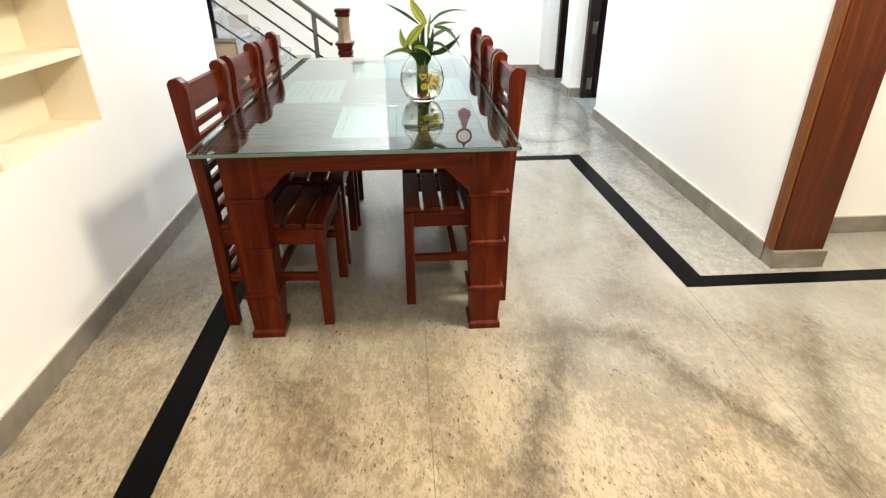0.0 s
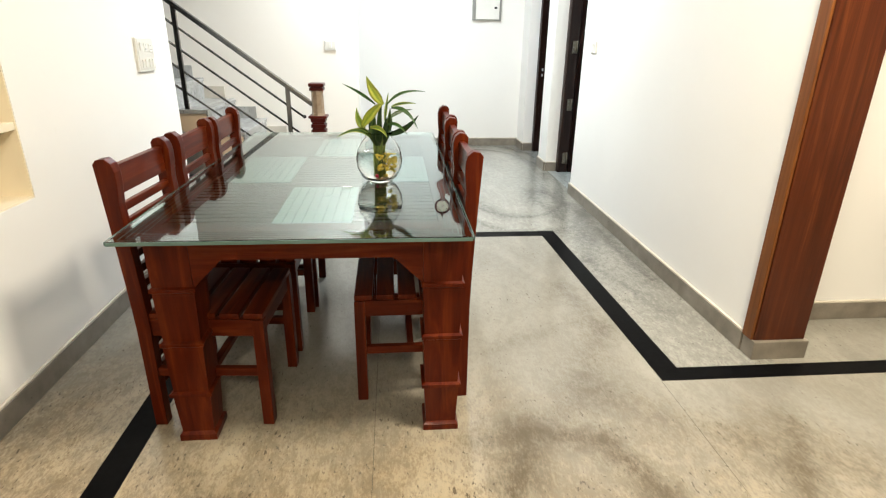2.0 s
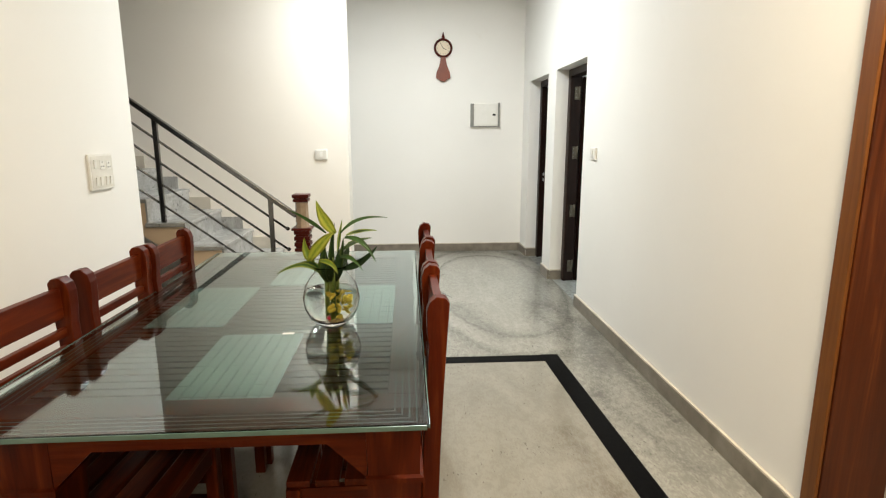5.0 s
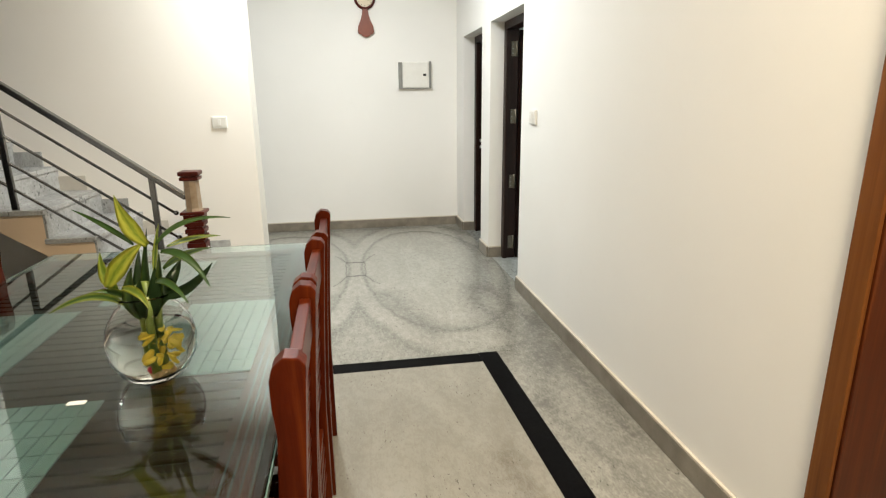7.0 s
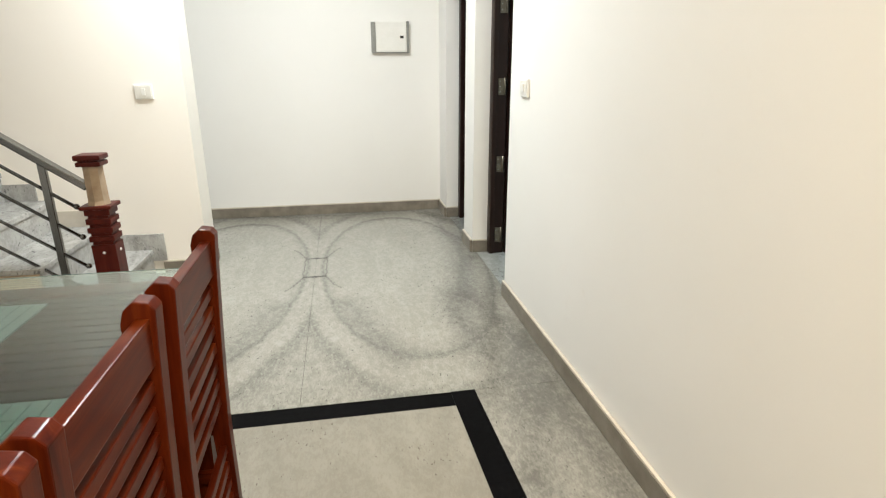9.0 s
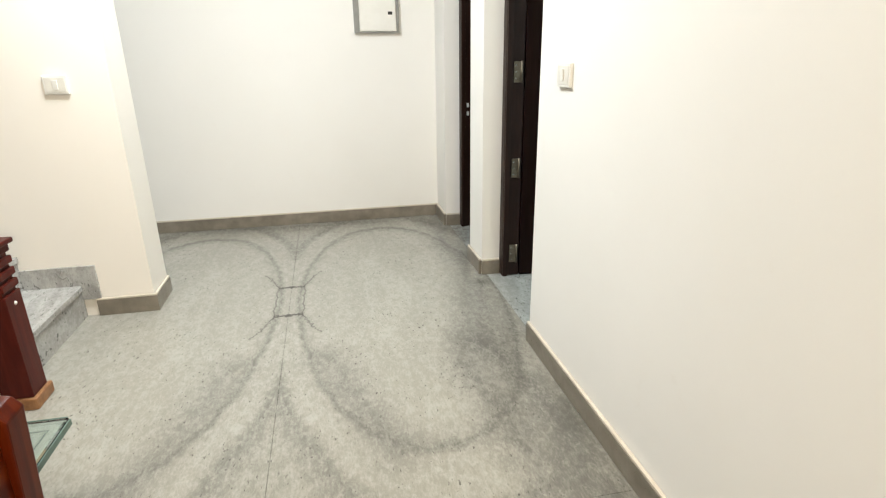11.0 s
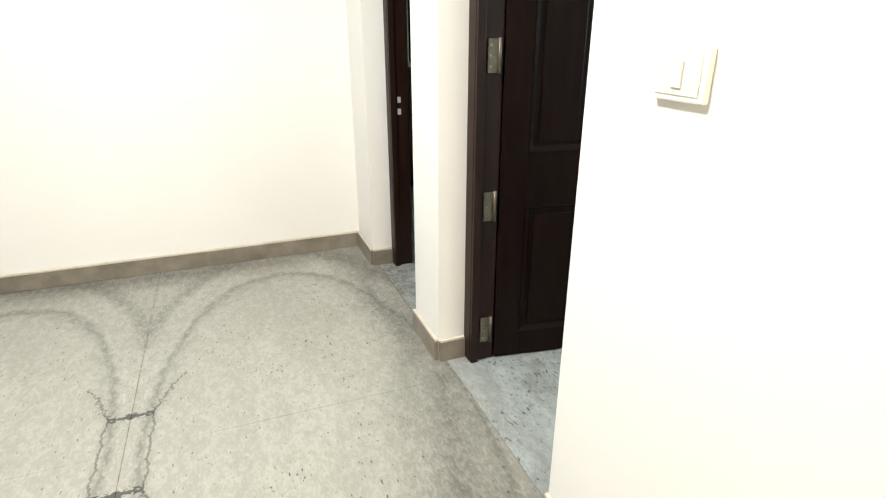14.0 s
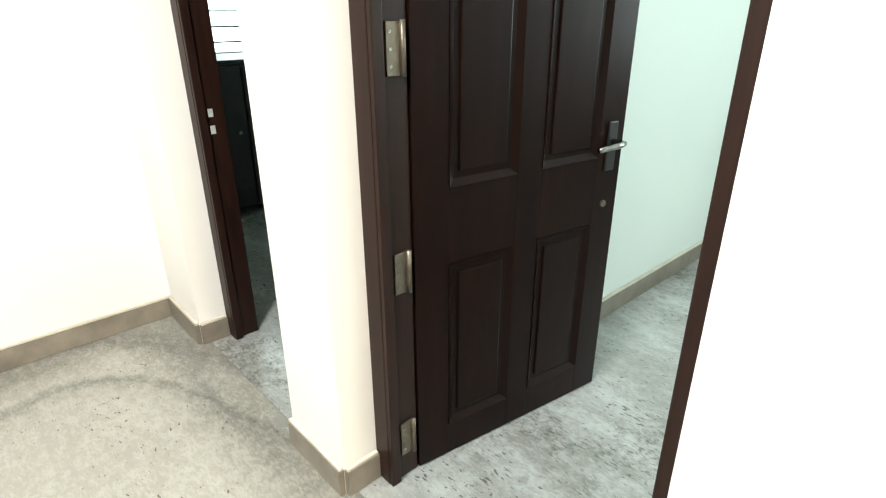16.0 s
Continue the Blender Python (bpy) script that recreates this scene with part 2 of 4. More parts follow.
    if lines:
        # single long veins, each between two places on the plan
        wx = math_node(nt, "ADD", x, math_node(nt, "MULTIPLY", wob, 0.32))
        wy = math_node(nt, "ADD", y, math_node(nt, "MULTIPLY", math_node(nt, "SUBTRACT", warp2, 0.5), 0.12))
        for (ax, ay), (bx, by), wide, depth in lines:
            dx, dy = bx - ax, by - ay
            ll = dx * dx + dy * dy
            px, py = math_node(nt, "SUBTRACT", wx, ax), math_node(nt, "SUBTRACT", wy, ay)
            tt = math_node(nt, "DIVIDE", math_node(nt, "ADD", math_node(nt, "MULTIPLY", px, dx), math_node(nt, "MULTIPLY", py, dy)), ll)
            tt = math_node(nt, "MAXIMUM", math_node(nt, "MINIMUM", tt, 1.0), 0.0)
            ex = math_node(nt, "SUBTRACT", px, math_node(nt, "MULTIPLY", tt, dx))
            ey = math_node(nt, "SUBTRACT", py, math_node(nt, "MULTIPLY", tt, dy))
            d = math_node(nt, "SQRT", math_node(nt, "ADD", math_node(nt, "MULTIPLY", ex, ex), math_node(nt, "MULTIPLY", ey, ey)))
            v1 = ramp(nt, math_node(nt, "DIVIDE", d, wide), [(0.0, (1, 1, 1)), (0.14, (0.80, 0.80, 0.80)), (0.42, (0.42, 0.42, 0.42)), (1.0, (0, 0, 0))])
            v1 = math_node(nt, "MULTIPLY", v1, math_node(nt, "MULTIPLY_ADD", streak, 0.6, 0.45))
            col = mix(nt, math_node(nt, "MULTIPLY", v1, depth), col, vein_tone)
    elif veins and not mirrored:
        s = math_node(nt, "ADD", math_node(nt, "MULTIPLY_ADD", y, 0.55, math_node(nt, "MULTIPLY", x, 1.0)), math_node(nt, "MULTIPLY", wob, 2.6))
        saw = math_node(nt, "PINGPONG", s, 0.8)
        vein = ramp(nt, saw, [(0.0, (1, 1, 1)), (0.06, (0.45, 0.45, 0.45)), (0.16, (0.30, 0.30, 0.30)), (0.34, (0, 0, 0))])
        zone = ramp(nt, math_node(nt, "MULTIPLY_ADD", math_node(nt, "ADD", x, math_node(nt, "MULTIPLY", wob, 1.0)), 0.5, -0.1), [(0.15, (0.10, 0.10, 0.10)), (0.50, (1, 1, 1))])
        vein = mix(nt, 1.0, vein, zone, "MULTIPLY")
        vein = math_node(nt, "MULTIPLY", vein, streak)
        col = mix(nt, math_node(nt, "MULTIPLY", vein, 0.9), col, brown)
    nt.links.new(col, bs.inputs["Base Color"])
    nt.links.new(math_node(nt, "MULTIPLY_ADD", cloud, 0.12, rough - 0.05), bs.inputs["Roughness"])
    bump(nt, bs, speck, 0.04, 0.001)
    return m


def clear_glass(name, tint, rough=0.0, ior=1.5):
    m, nt, bs = nodes_of(name)
    bs.inputs["Base Color"].default_value = (*tint, 1)
    bs.inputs["Transmission Weight"].default_value = 1.0
    bs.inputs["Roughness"].default_value = rough
    bs.inputs["IOR"].default_value = ior
    return m


def glow(name, colour, strength):
    m, nt, bs = nodes_of(name)
    bs.inputs["Base Color"].default_value = (*colour, 1)
    bs.inputs["Emission Color"].default_value = (*colour, 1)
    bs.inputs["Emission Strength"].default_value = strength
    return m


def variegated(name, dark, mid, edge_tone):
    """Long leaves, yellow along the margin and green in the middle."""
    m, nt, bs = nodes_of(name)
    uv = nt.nodes.new("ShaderNodeUVMap")
    sep = nt.nodes.new("ShaderNodeSeparateXYZ")
    nt.links.new(uv.outputs[0], sep.inputs[0])
    rnd = nt.nodes.new("ShaderNodeObjectInfo").outputs["Random"]
    edge = math_node(nt, "ABSOLUTE", math_node(nt, "SUBTRACT", sep.outputs[0], 0.5))
    streak = noise_tex(nt, uv.outputs[0], 9, 3)
    e = math_node(nt, "ADD", math_node(nt, "MULTIPLY", edge, 1.4), math_node(nt, "MULTIPLY", math_node(nt, "SUBTRACT", streak, 0.5), 0.5))
    e = math_node(nt, "ADD", e, math_node(nt, "MULTIPLY", math_node(nt, "SUBTRACT", rnd, 0.5), 0.7))
    col = ramp(nt, e, [(0.15, dark), (0.4, mid), (0.6, edge_tone)])
    nt.links.new(col, bs.inputs["Base Color"])
    bs.inputs["Roughness"].default_value = 0.38
    bs.inputs["Subsurface Weight"].default_value = 0.0
    return m


VEINS = (((0.99, 3.06), (1.24, 3.0), 0.11, 1.0), ((1.24, 3.0), (1.34, 2.76), 0.11, 1.0), ((1.34, 2.76), (1.49, 2.49), 0.11, 1.0), ((1.49, 2.49), (1.57, 2.31), 0.11, 1.0),
         ((0.99, 3.06), (0.93, 2.87), 0.13, 0.95), ((0.93, 2.87), (0.81, 2.66), 0.13, 0.95), ((0.81, 2.66), (0.74, 2.42), 0.13, 0.95), ((0.74, 2.42), (0.71, 2.33), 0.13, 0.95),
         ((1.96, 3.08), (1.82, 2.81), 0.11, 0.85), ((1.82, 2.81), (1.73, 2.6), 0.11, 0.85), ((1.73, 2.6), (1.59, 2.31), 0.11, 0.85), ((1.35, 3.3), (0.99, 3.06), 0.14, 0.5),
         ((0.99, 3.06), (0.77, 3.02), 0.14, 0.5), ((1.35, 3.2), (2.1, 2.75), 0.28, 0.5), ((-0.13, 2.98), (0.0, 2.8), 0.14, 0.5), ((0.0, 2.8), (0.14, 2.56), 0.14, 0.45),
         ((0.14, 2.56), (0.18, 2.38), 0.12, 0.4), ((1.28, 3.35), (1.5, 3.75), 0.22, 0.6), ((1.5, 3.75), (1.46, 4.25), 0.16, 0.55), ((0.95, 3.6), (1.4, 3.85), 0.1, 0.3))
FAR_VEINS = (((2.02, 6.9), (1.86, 6.2), 0.24, 0.85), ((1.86, 6.2), (1.98, 5.5), 0.24, 0.95), ((1.98, 5.5), (1.84, 5.0), 0.22, 0.85), ((1.72, 6.0), (1.80, 5.4), 0.16, 0.75), ((0.3, 8.34), (1.6, 8.30), 0.16, 0.6), ((1.95, 8.2), (2.0, 7.1), 0.18, 0.7), ((0.72, 6.2), (0.45, 5.4), 0.16, 0.5), ((1.12, 6.2), (1.35, 5.5), 0.16, 0.6),
             ((1.90, 3.90), (1.72, 4.60), 0.16, 0.6), ((1.72, 4.60), (1.95, 5.10), 0.14, 0.65), ((2.0, 4.3), (1.97, 5.2), 0.18, 0.8))

M = {
    "wall": plaster("cream wall paint", (0.80, 0.79, 0.755), (0.84, 0.83, 0.80)),
    "stair_wall": plaster("warm cream stair wall paint", (0.82, 0.775, 0.70), (0.85, 0.81, 0.745)),
    "cream": plaster("warm cream niche colour", (0.80, 0.71, 0.53), (0.84, 0.76, 0.59)),
    "ceil": plaster("white ceiling paint", (0.82, 0.82, 0.80), (0.85, 0.85, 0.83)),
    "peach": plaster("peach wall paint", (0.66, 0.50, 0.34), (0.72, 0.55, 0.38)),
    # greenish light of the side rooms is tinted into their wall colour
    "room": plaster("room plaster with greenish light tint", (0.70, 0.78, 0.72), (0.74, 0.80, 0.75)),
    # beige base carries the warm light, calm is the stone's greyer tone
    "floor_near": granite("polished granite with warm light tint near", (0.345, 0.280, 0.180), (0.430, 0.360, 0.245), (0.050, 0.038, 0.026), lines=VEINS, calm=(0.272, 0.260, 0.222)),
    "floor_far": granite("grey polished granite", (0.375, 0.368, 0.325), (0.44, 0.432, 0.385), (0.03, 0.027, 0.024), mirrored=True, flat=0.52, lines=FAR_VEINS),
    "floor_room": granite("grey room granite", (0.36, 0.37, 0.35), (0.47, 0.49, 0.47), (0.06, 0.06, 0.055), flat=0.5),
    "step": granite("grey step granite", (0.40, 0.40, 0.385), (0.52, 0.52, 0.50), (0.10, 0.10, 0.10), veins=False, flat=0.5),
    "black": surface("black granite", (0.0025, 0.0025, 0.0028), (0.005, 0.005, 0.0055), 40, 0.3, fine=300, relief=0.02, spec=0.02),
    "skirt": surface("brown grey granite skirting", (0.155, 0.135, 0.105), (0.27, 0.24, 0.195), 9, 0.3, fine=120, relief=0.06),
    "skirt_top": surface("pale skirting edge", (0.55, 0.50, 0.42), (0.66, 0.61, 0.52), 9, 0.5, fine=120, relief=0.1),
    "grout": surface("dark grout", (0.20, 0.18, 0.15), (0.26, 0.23, 0.19), 30, 0.8),
    "teak": wood("teak pillar veneer", (0.022, 0.0045, 0.0014), (0.080, 0.0170, 0.0038), (0.20, 0.060, 0.011), (5, 5, 0.25), 0.34, 0.15, spec=0.25),
    "teak_light": wood("light teak edge", (0.10, 0.032, 0.007), (0.17, 0.060, 0.013), (0.24, 0.10, 0.025), (5, 5, 0.35), 0.4, 0.08, spec=0.2),
    "red_x": wood("red varnished wood across", (0.022, 0.0022, 0.0009), (0.080, 0.0105, 0.0021), (0.175, 0.0360, 0.0052), (0.4, 5, 5)),
    "red_y": wood("red varnished wood along", (0.022, 0.0022, 0.0009), (0.080, 0.0105, 0.0021), (0.175, 0.0360, 0.0052), (5, 0.4, 5)),
    "red_z": wood("red varnished wood upright", (0.022, 0.0022, 0.0009), (0.080, 0.0105, 0.0021), (0.175, 0.0360, 0.0052), (5, 5, 0.4)),
    "deck": wood("dark table slats", (0.026, 0.011, 0.007), (0.052, 0.023, 0.014), (0.080, 0.037, 0.024), (0.4, 5, 5)),
    "door": wood("dark brown stained door", (0.0040, 0.0013, 0.0008), (0.0095, 0.0031, 0.0019), (0.018, 0.0062, 0.0038), (5, 5, 0.4), 0.34, 0.02, spec=0.13),
    "frame": wood("brown door frame", (0.009, 0.0031, 0.0020), (0.019, 0.0071, 0.0045), (0.034, 0.014, 0.009), (5, 5, 0.4), 0.45, 0.04, spec=0.25),
    "maroon": wood("maroon newel wood", (0.035, 0.006, 0.005), (0.075, 0.012, 0.008), (0.11, 0.02, 0.012), (5, 5, 0.5)),
    "amber": surface("golden marble shaft", (0.30, 0.215, 0.14), (0.43, 0.335, 0.235), 14, 0.2, fine=80, relief=0.02, world=False, coat=0.6),
    "steel": surface("brushed stainless steel", (0.34, 0.335, 0.32), (0.42, 0.41, 0.40), 5, 0.17, 1.0, fine=200, relief=0.02, world=False),
    # steel darkened in its base colour for the dark surroundings it reflects
    "rail": surface("stainless rail steel with dark reflection tint", (0.13, 0.13, 0.125), (0.20, 0.195, 0.19), 5, 0.24, 1.0, fine=200, relief=0.02, world=False),
    "bright": surface("satin zinc", (0.62, 0.62, 0.60), (0.70, 0.70, 0.68), 30, 0.45, 0.3, fine=200, relief=0.02, world=False),
    "brass": surface("worn nickel hinge", (0.16, 0.13, 0.095), (0.24, 0.205, 0.155), 30, 0.40, 0.8, fine=200, relief=0.1, world=False),
    "plastic": surface("white switch plastic", (0.78, 0.77, 0.72), (0.82, 0.81, 0.77), 20, 0.35, fine=200, relief=0.0, world=False),
    "plastic2": surface("off white rocker plastic", (0.68, 0.66, 0.60), (0.74, 0.72, 0.66), 20, 0.3, fine=200, relief=0.0, world=False),
    "grey": surface("grey plastic", (0.20, 0.20, 0.19), (0.28, 0.28, 0.26), 20, 0.4, fine=200, relief=0.0, world=False),
    "dark": surface("black plastic", (0.012, 0.012, 0.012), (0.02, 0.02, 0.02), 20, 0.35, fine=200, relief=0.0, world=False),
    "red_case": surface("red brown clock case", (0.15, 0.030, 0.016), (0.20, 0.045, 0.022), 12, 0.35, fine=120, relief=0.05, world=False),
    "face": surface("cream clock face", (0.72, 0.62, 0.46), (0.78, 0.68, 0.52), 20, 0.5, fine=200, relief=0.0, world=False),
    "carved": surface("carved brown wood", (0.20, 0.09, 0.035), (0.34, 0.17, 0.07), 30, 0.5, fine=90, relief=0.3, world=False),
    "glass": clear_glass("green tinted table glass", (0.74, 0.91, 0.89)),
    "bowl": clear_glass("thin clear bowl glass", (0.98, 0.98, 0.97), 0.0, 1.10),
    "water": clear_glass("water", (0.97, 0.98, 0.94), 0.0, 1.12),
    "frost": surface("frosted pale green glass", (0.20, 0.255, 0.24), (0.24, 0.295, 0.28), 6, 0.30, fine=150, relief=0.03),
    "etch": surface("etched glass line", (0.035, 0.045, 0.042), (0.06, 0.075, 0.07), 30, 0.4, fine=150, relief=0.03),
    "glass_edge": surface("pale green glass edge", (0.075, 0.13, 0.115), (0.11, 0.18, 0.16), 8, 0.12, fine=200, relief=0.0),
    "leaf": variegated("variegated leaf", (0.05, 0.12, 0.025), (0.14, 0.23, 0.045), (0.40, 0.45, 0.09)),
    "leaf_bright": variegated("yellow green leaf", (0.16, 0.25, 0.025), (0.33, 0.40, 0.045), (0.52, 0.54, 0.08)),
    "leaf_dark": variegated("dark green leaf", (0.022, 0.055, 0.014), (0.045, 0.095, 0.022), (0.13, 0.19, 0.04)),
    "stem": surface("green cane", (0.10, 0.18, 0.03), (0.26, 0.32, 0.06), 18, 0.4, fine=90, relief=0.05, world=False),
    "yellow": surface("yellow petals", (0.62, 0.47, 0.03), (0.72, 0.60, 0.10), 25, 0.5, fine=90, relief=0.05, world=False),
    "pink": surface("crimson pebble", (0.42, 0.01, 0.04), (0.52, 0.03, 0.09), 25, 0.3, fine=90, relief=0.05, world=False),
    "tan": surface("tan pebble", (0.46, 0.30, 0.14), (0.60, 0.43, 0.24), 25, 0.3, fine=90, relief=0.05, world=False),
    "paper": surface("white sticker", (0.80, 0.80, 0.78), (0.84, 0.84, 0.82), 25, 0.6, fine=90, relief=0.0, world=False),
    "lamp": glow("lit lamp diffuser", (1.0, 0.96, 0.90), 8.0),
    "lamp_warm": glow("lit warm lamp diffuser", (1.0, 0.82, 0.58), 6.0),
    "day": glow("daylit window pane", (0.80, 1.0, 0.93), 2.2),
}


# ---- mesh helpers ----
def cuboid(bm, x0, x1, y0, y1, z0, z1, bevel=0.0, m=None):
    r = bmesh.ops.create_cube(bm, size=1.0)
    vs = r["verts"]
    bmesh.ops.transform(bm, verts=vs, matrix=Matrix.Translation(((x0 + x1) / 2, (y0 + y1) / 2, (z0 + z1) / 2)) @ Matrix.Diagonal((x1 - x0, y1 - y0, z1 - z0, 1)))
    if bevel:
        es = list({e for v in vs for e in v.link_edges})
        out = bmesh.ops.bevel(bm, geom=es, offset=bevel, segments=2, profile=0.6, affect="EDGES")
        vs = list({v for f in out["faces"] for v in f.verts} | {v for v in vs if v.is_valid})
    if m is not None:
        bmesh.ops.transform(bm, verts=[v for v in vs if v.is_valid], matrix=m)
    return vs


def block(x0, x1, y0, y1, z0, z1, bevel=0.0):
    bm = bmesh.new()
    cuboid(bm, x0, x1, y0, y1, z0, z1, bevel)
    return bm


def prism(points, axis, a, b, bevel=0.0):
    """Extrudes an outline of 2D points along one axis from a to b."""
    bm = bmesh.new()
    put = {"x": lambda p, t: (t, p[0], p[1]), "y": lambda p, t: (p[0], t, p[1]), "z": lambda p, t: (p[0], p[1], t)}[axis]
    lo, hi = [bm.verts.new(put(p, a)) for p in points], [bm.verts.new(put(p, b)) for p in points]
    n = len(points)
    bm.faces.new(lo), bm.faces.new(hi[::-1])
    for i in range(n):
        bm.faces.new((lo[i], hi[i], hi[(i + 1) % n], lo[(i + 1) % n]))
    bmesh.ops.recalc_face_normals(bm, faces=bm.faces)
    if bevel:
        bmesh.ops.bevel(bm, geom=list(bm.edges), offset=bevel, segments=2, profile=0.6, affect="EDGES")
    return bm


def lathe(profile, steps=32, close=False):
    """Turns (radius, z) pairs about the z axis."""
    bm = bmesh.new()
    rings = []
    for r, z in profile:
        if r < 1e-5:
            rings.append([bm.verts.new((0, 0, z))])
        else:
            rings.append([bm.verts.new((r * math.cos(2 * math.pi * i / steps), r * math.sin(2 * math.pi * i / steps), z)) for i in range(steps)])
    pairs = list(zip(rings, rings[1:])) + ([(rings[-1], rings[0])] if close else [])
    for a, b in pairs:
        for i in range(steps):
            j = (i + 1) % steps
            q = [a[i % len(a)], a[j % len(a)], b[j % len(b)], b[i % len(b)]]
            q = list(dict.fromkeys(q))
            if len(q) > 2:
                bm.faces.new(q)
    bmesh.ops.recalc_face_normals(bm, faces=bm.faces)
    return bm


def tube(points, r, sides=10):
    bm = bmesh.new()
    pts = [Vector(p) for p in points]
    rings = []
    for i, p in enumerate(pts):
        d = (pts[min(i + 1, len(pts) - 1)] - pts[max(i - 1, 0)]).normalized()
        a = d.orthogonal().normalized() if abs(d.z) > 0.9 else d.cross(Vector((0, 0, 1))).normalized()
        b = d.cross(a)
        rings.append([bm.verts.new(p + r * (math.cos(2 * math.pi * k / sides) * a + math.sin(2 * math.pi * k / sides) * b)) for k in range(sides)])
    for u, v in zip(rings, rings[1:]):
        for k in range(sides):
            bm.faces.new((u[k], u[(k + 1) % sides], v[(k + 1) % sides], v[k]))
    bm.faces.new(rings[0][::-1]), bm.faces.new(rings[-1])
    bmesh.ops.recalc_face_normals(bm, faces=bm.faces)
    return bm


def mesh_of(name, bm, material, smooth=False):
    me = bpy.data.meshes.new(name)
    bm.to_mesh(me)
    bm.free()
    me.materials.append(M[material])
    if smooth:
        me.polygons.foreach_set("use_smooth", [True] * len(me.polygons))
    return me


def part(name, bm, material, parent=None, label="", smooth=False, at=None):
    ob = new(name, mesh_of(name, bm, material, smooth))
    if parent is not None:
        ob.parent = parent
    if at is not None:
        ob.matrix_basis = at
    return tagged(ob, label)


def thing(name, label, category, m=None, group=""):
    ob = new(name)
    ob.empty_display_size = 0.05
    if m is not None:
        ob.matrix_basis = m
    return tagged(ob, label, category, group)


def structure(name, bm, material, label="", category="wall"):
    return tagged(part(name, bm, material), label, category, kind="structure")


# ---- the shell ----
XL, XR, YF, YS, YE = -0.80, 2.07, 8.40, 6.92, 5.215   # left wall, right wall, far wall, stair wall, end of left wall
LINT = 1.915

# left wall with its niche
NY0, NY1, NZ0, NZ1, ND = 1.80, 3.655, 0.695, 1.53, 0.20
T = 0.30
bm = bmesh.new()
cuboid(bm, XL - T, XL, -2.2, NY0, 0, CEIL)
cuboid(bm, XL - T, XL, NY1, YE, 0, CEIL)
cuboid(bm, XL - T, XL, NY0, NY1, 0, NZ0)
cuboid(bm, XL - T, XL, NY0, NY1, NZ1, CEIL)
cuboid(bm, XL - T, XL - ND, NY0, NY1, NZ0, NZ1)
structure("wall_west", bm, "wall", "cream painted wall with recessed shelves")
niche = thing("wall_shelf", "cream built-in shelves recessed in the wall", "shelf", pose(0, 0, 0))
# thin linings make the recess a warmer cream than the wall
part("back_panel", block(XL - ND + 0.0005, XL - ND + 0.006, NY0 + 0.002, NY1 - 0.0065, NZ0 + 0.0065, NZ1 - 0.001), "cream", niche, "warm cream back")
part("side_panel", block(XL - ND + 0.0005, XL - 0.002, NY1 - 0.006, NY1 - 0.0005, NZ0 + 0.0065, NZ1 - 0.001), "cream", niche)
part("bottom_panel", block(XL - ND + 0.0005, XL - 0.002, NY0 + 0.002, NY1 - 0.0005, NZ0 + 0.0005, NZ0 + 0.006), "cream", niche)
for z in (0.975, 1.25):
    part("shelf_board", block(XL - ND + 0.0065, XL - 0.004, NY0 + 0.002, NY1 - 0.0065, z - 0.028, z, 0.003), "cream", niche)
for y0, y1 in ((3.04, 3.065), (2.42, 2.445)):
    for z0, z1 in ((NZ0, 0.947), (0.975, 1.222), (1.25, NZ1)):
        part("divider", block(XL - ND + 0.0065, XL - 0.005, y0, y1, z0 + (0.0065 if z0 == NZ0 else 0.0005), z1 - 0.0015, 0.002), "cream", niche)

# right wall with the two door openings
D1, D2 = (6.147, 7.0), (7.29, 8.06)
bm = bmesh.new()
cuboid(bm, XR, XR + 0.195, 3.543, 3.80, 0, CEIL)
cuboid(bm, XR, XR + 0.26, 3.80, D1[0], 0, CEIL)
cuboid(bm, XR, XR + 0.26, D1[1], D2[0], 0, CEIL)
cuboid(bm, XR, XR + 0.214, D2[1], YF, 0, CEIL)
cuboid(bm, XR, XR + 0.26, D1[0], D1[1], LINT, CEIL)
cuboid(bm, XR, XR + 0.26, D2[0], D2[1], LINT, CEIL)
structure("wall_east", bm, "wall", "cream painted wall with two door openings")
structure("wall_north", block(-1.6, XR + 0.26, YF, YF + 0.2, 0, CEIL), "wall", "plain cream wall at the end of the hall")
structure("wall_stair", block(-3.6, 0.22, YS, 7.18, 0, CEIL), "stair_wall", "warm cream wall along the staircase")
structure("wall_alcove", block(-1.6, -1.4, 7.18, YF, 0, CEIL), "wall", "plain cream wall")
structure("wall_stair_end", block(-3.8, -3.6, 2.6, 7.18, 0, CEIL), "wall", "plain cream wall")
# unseen wall, set back so the rail reflects a dark passage
structure("wall_stair_side", block(-3.6, XL - T, 2.6, 2.8, 0, CEIL), "wall", "plain cream wall")
structure("wall_living_side", block(2.29, 5.4, 3.805, 3.94, 0, CEIL), "wall", "cream wall beside the pillar")
structure("wall_south", block(XL - T, 5.4, -2.4, -2.2, 0, CEIL), "wall", "plain cream wall")
structure("wall_southeast", block(5.4, 5.6, -2.4, 10.8, 0, CEIL), "wall", "plain cream wall")
structure("wall_bedroom", block(XR + 0.26, 5.4, 7.065, 7.20, 0, CEIL), "room", "pale wall of the side room")
bm = bmesh.new()
cuboid(bm, XR + 0.06, 5.4, 10.6, 10.8, 0, 0.92)
cuboid(bm, XR + 0.06, 5.4, 10.6, 10.8, 2.3, CEIL)
cuboid(bm, XR + 0.06, 3.13, 10.6, 10.8, 0.92, 2.3)
cuboid(bm, 4.6, 5.4, 10.6, 10.8, 0.92, 2.3)
structure("wall_back_room", bm, "room", "wall of the back room with a window")
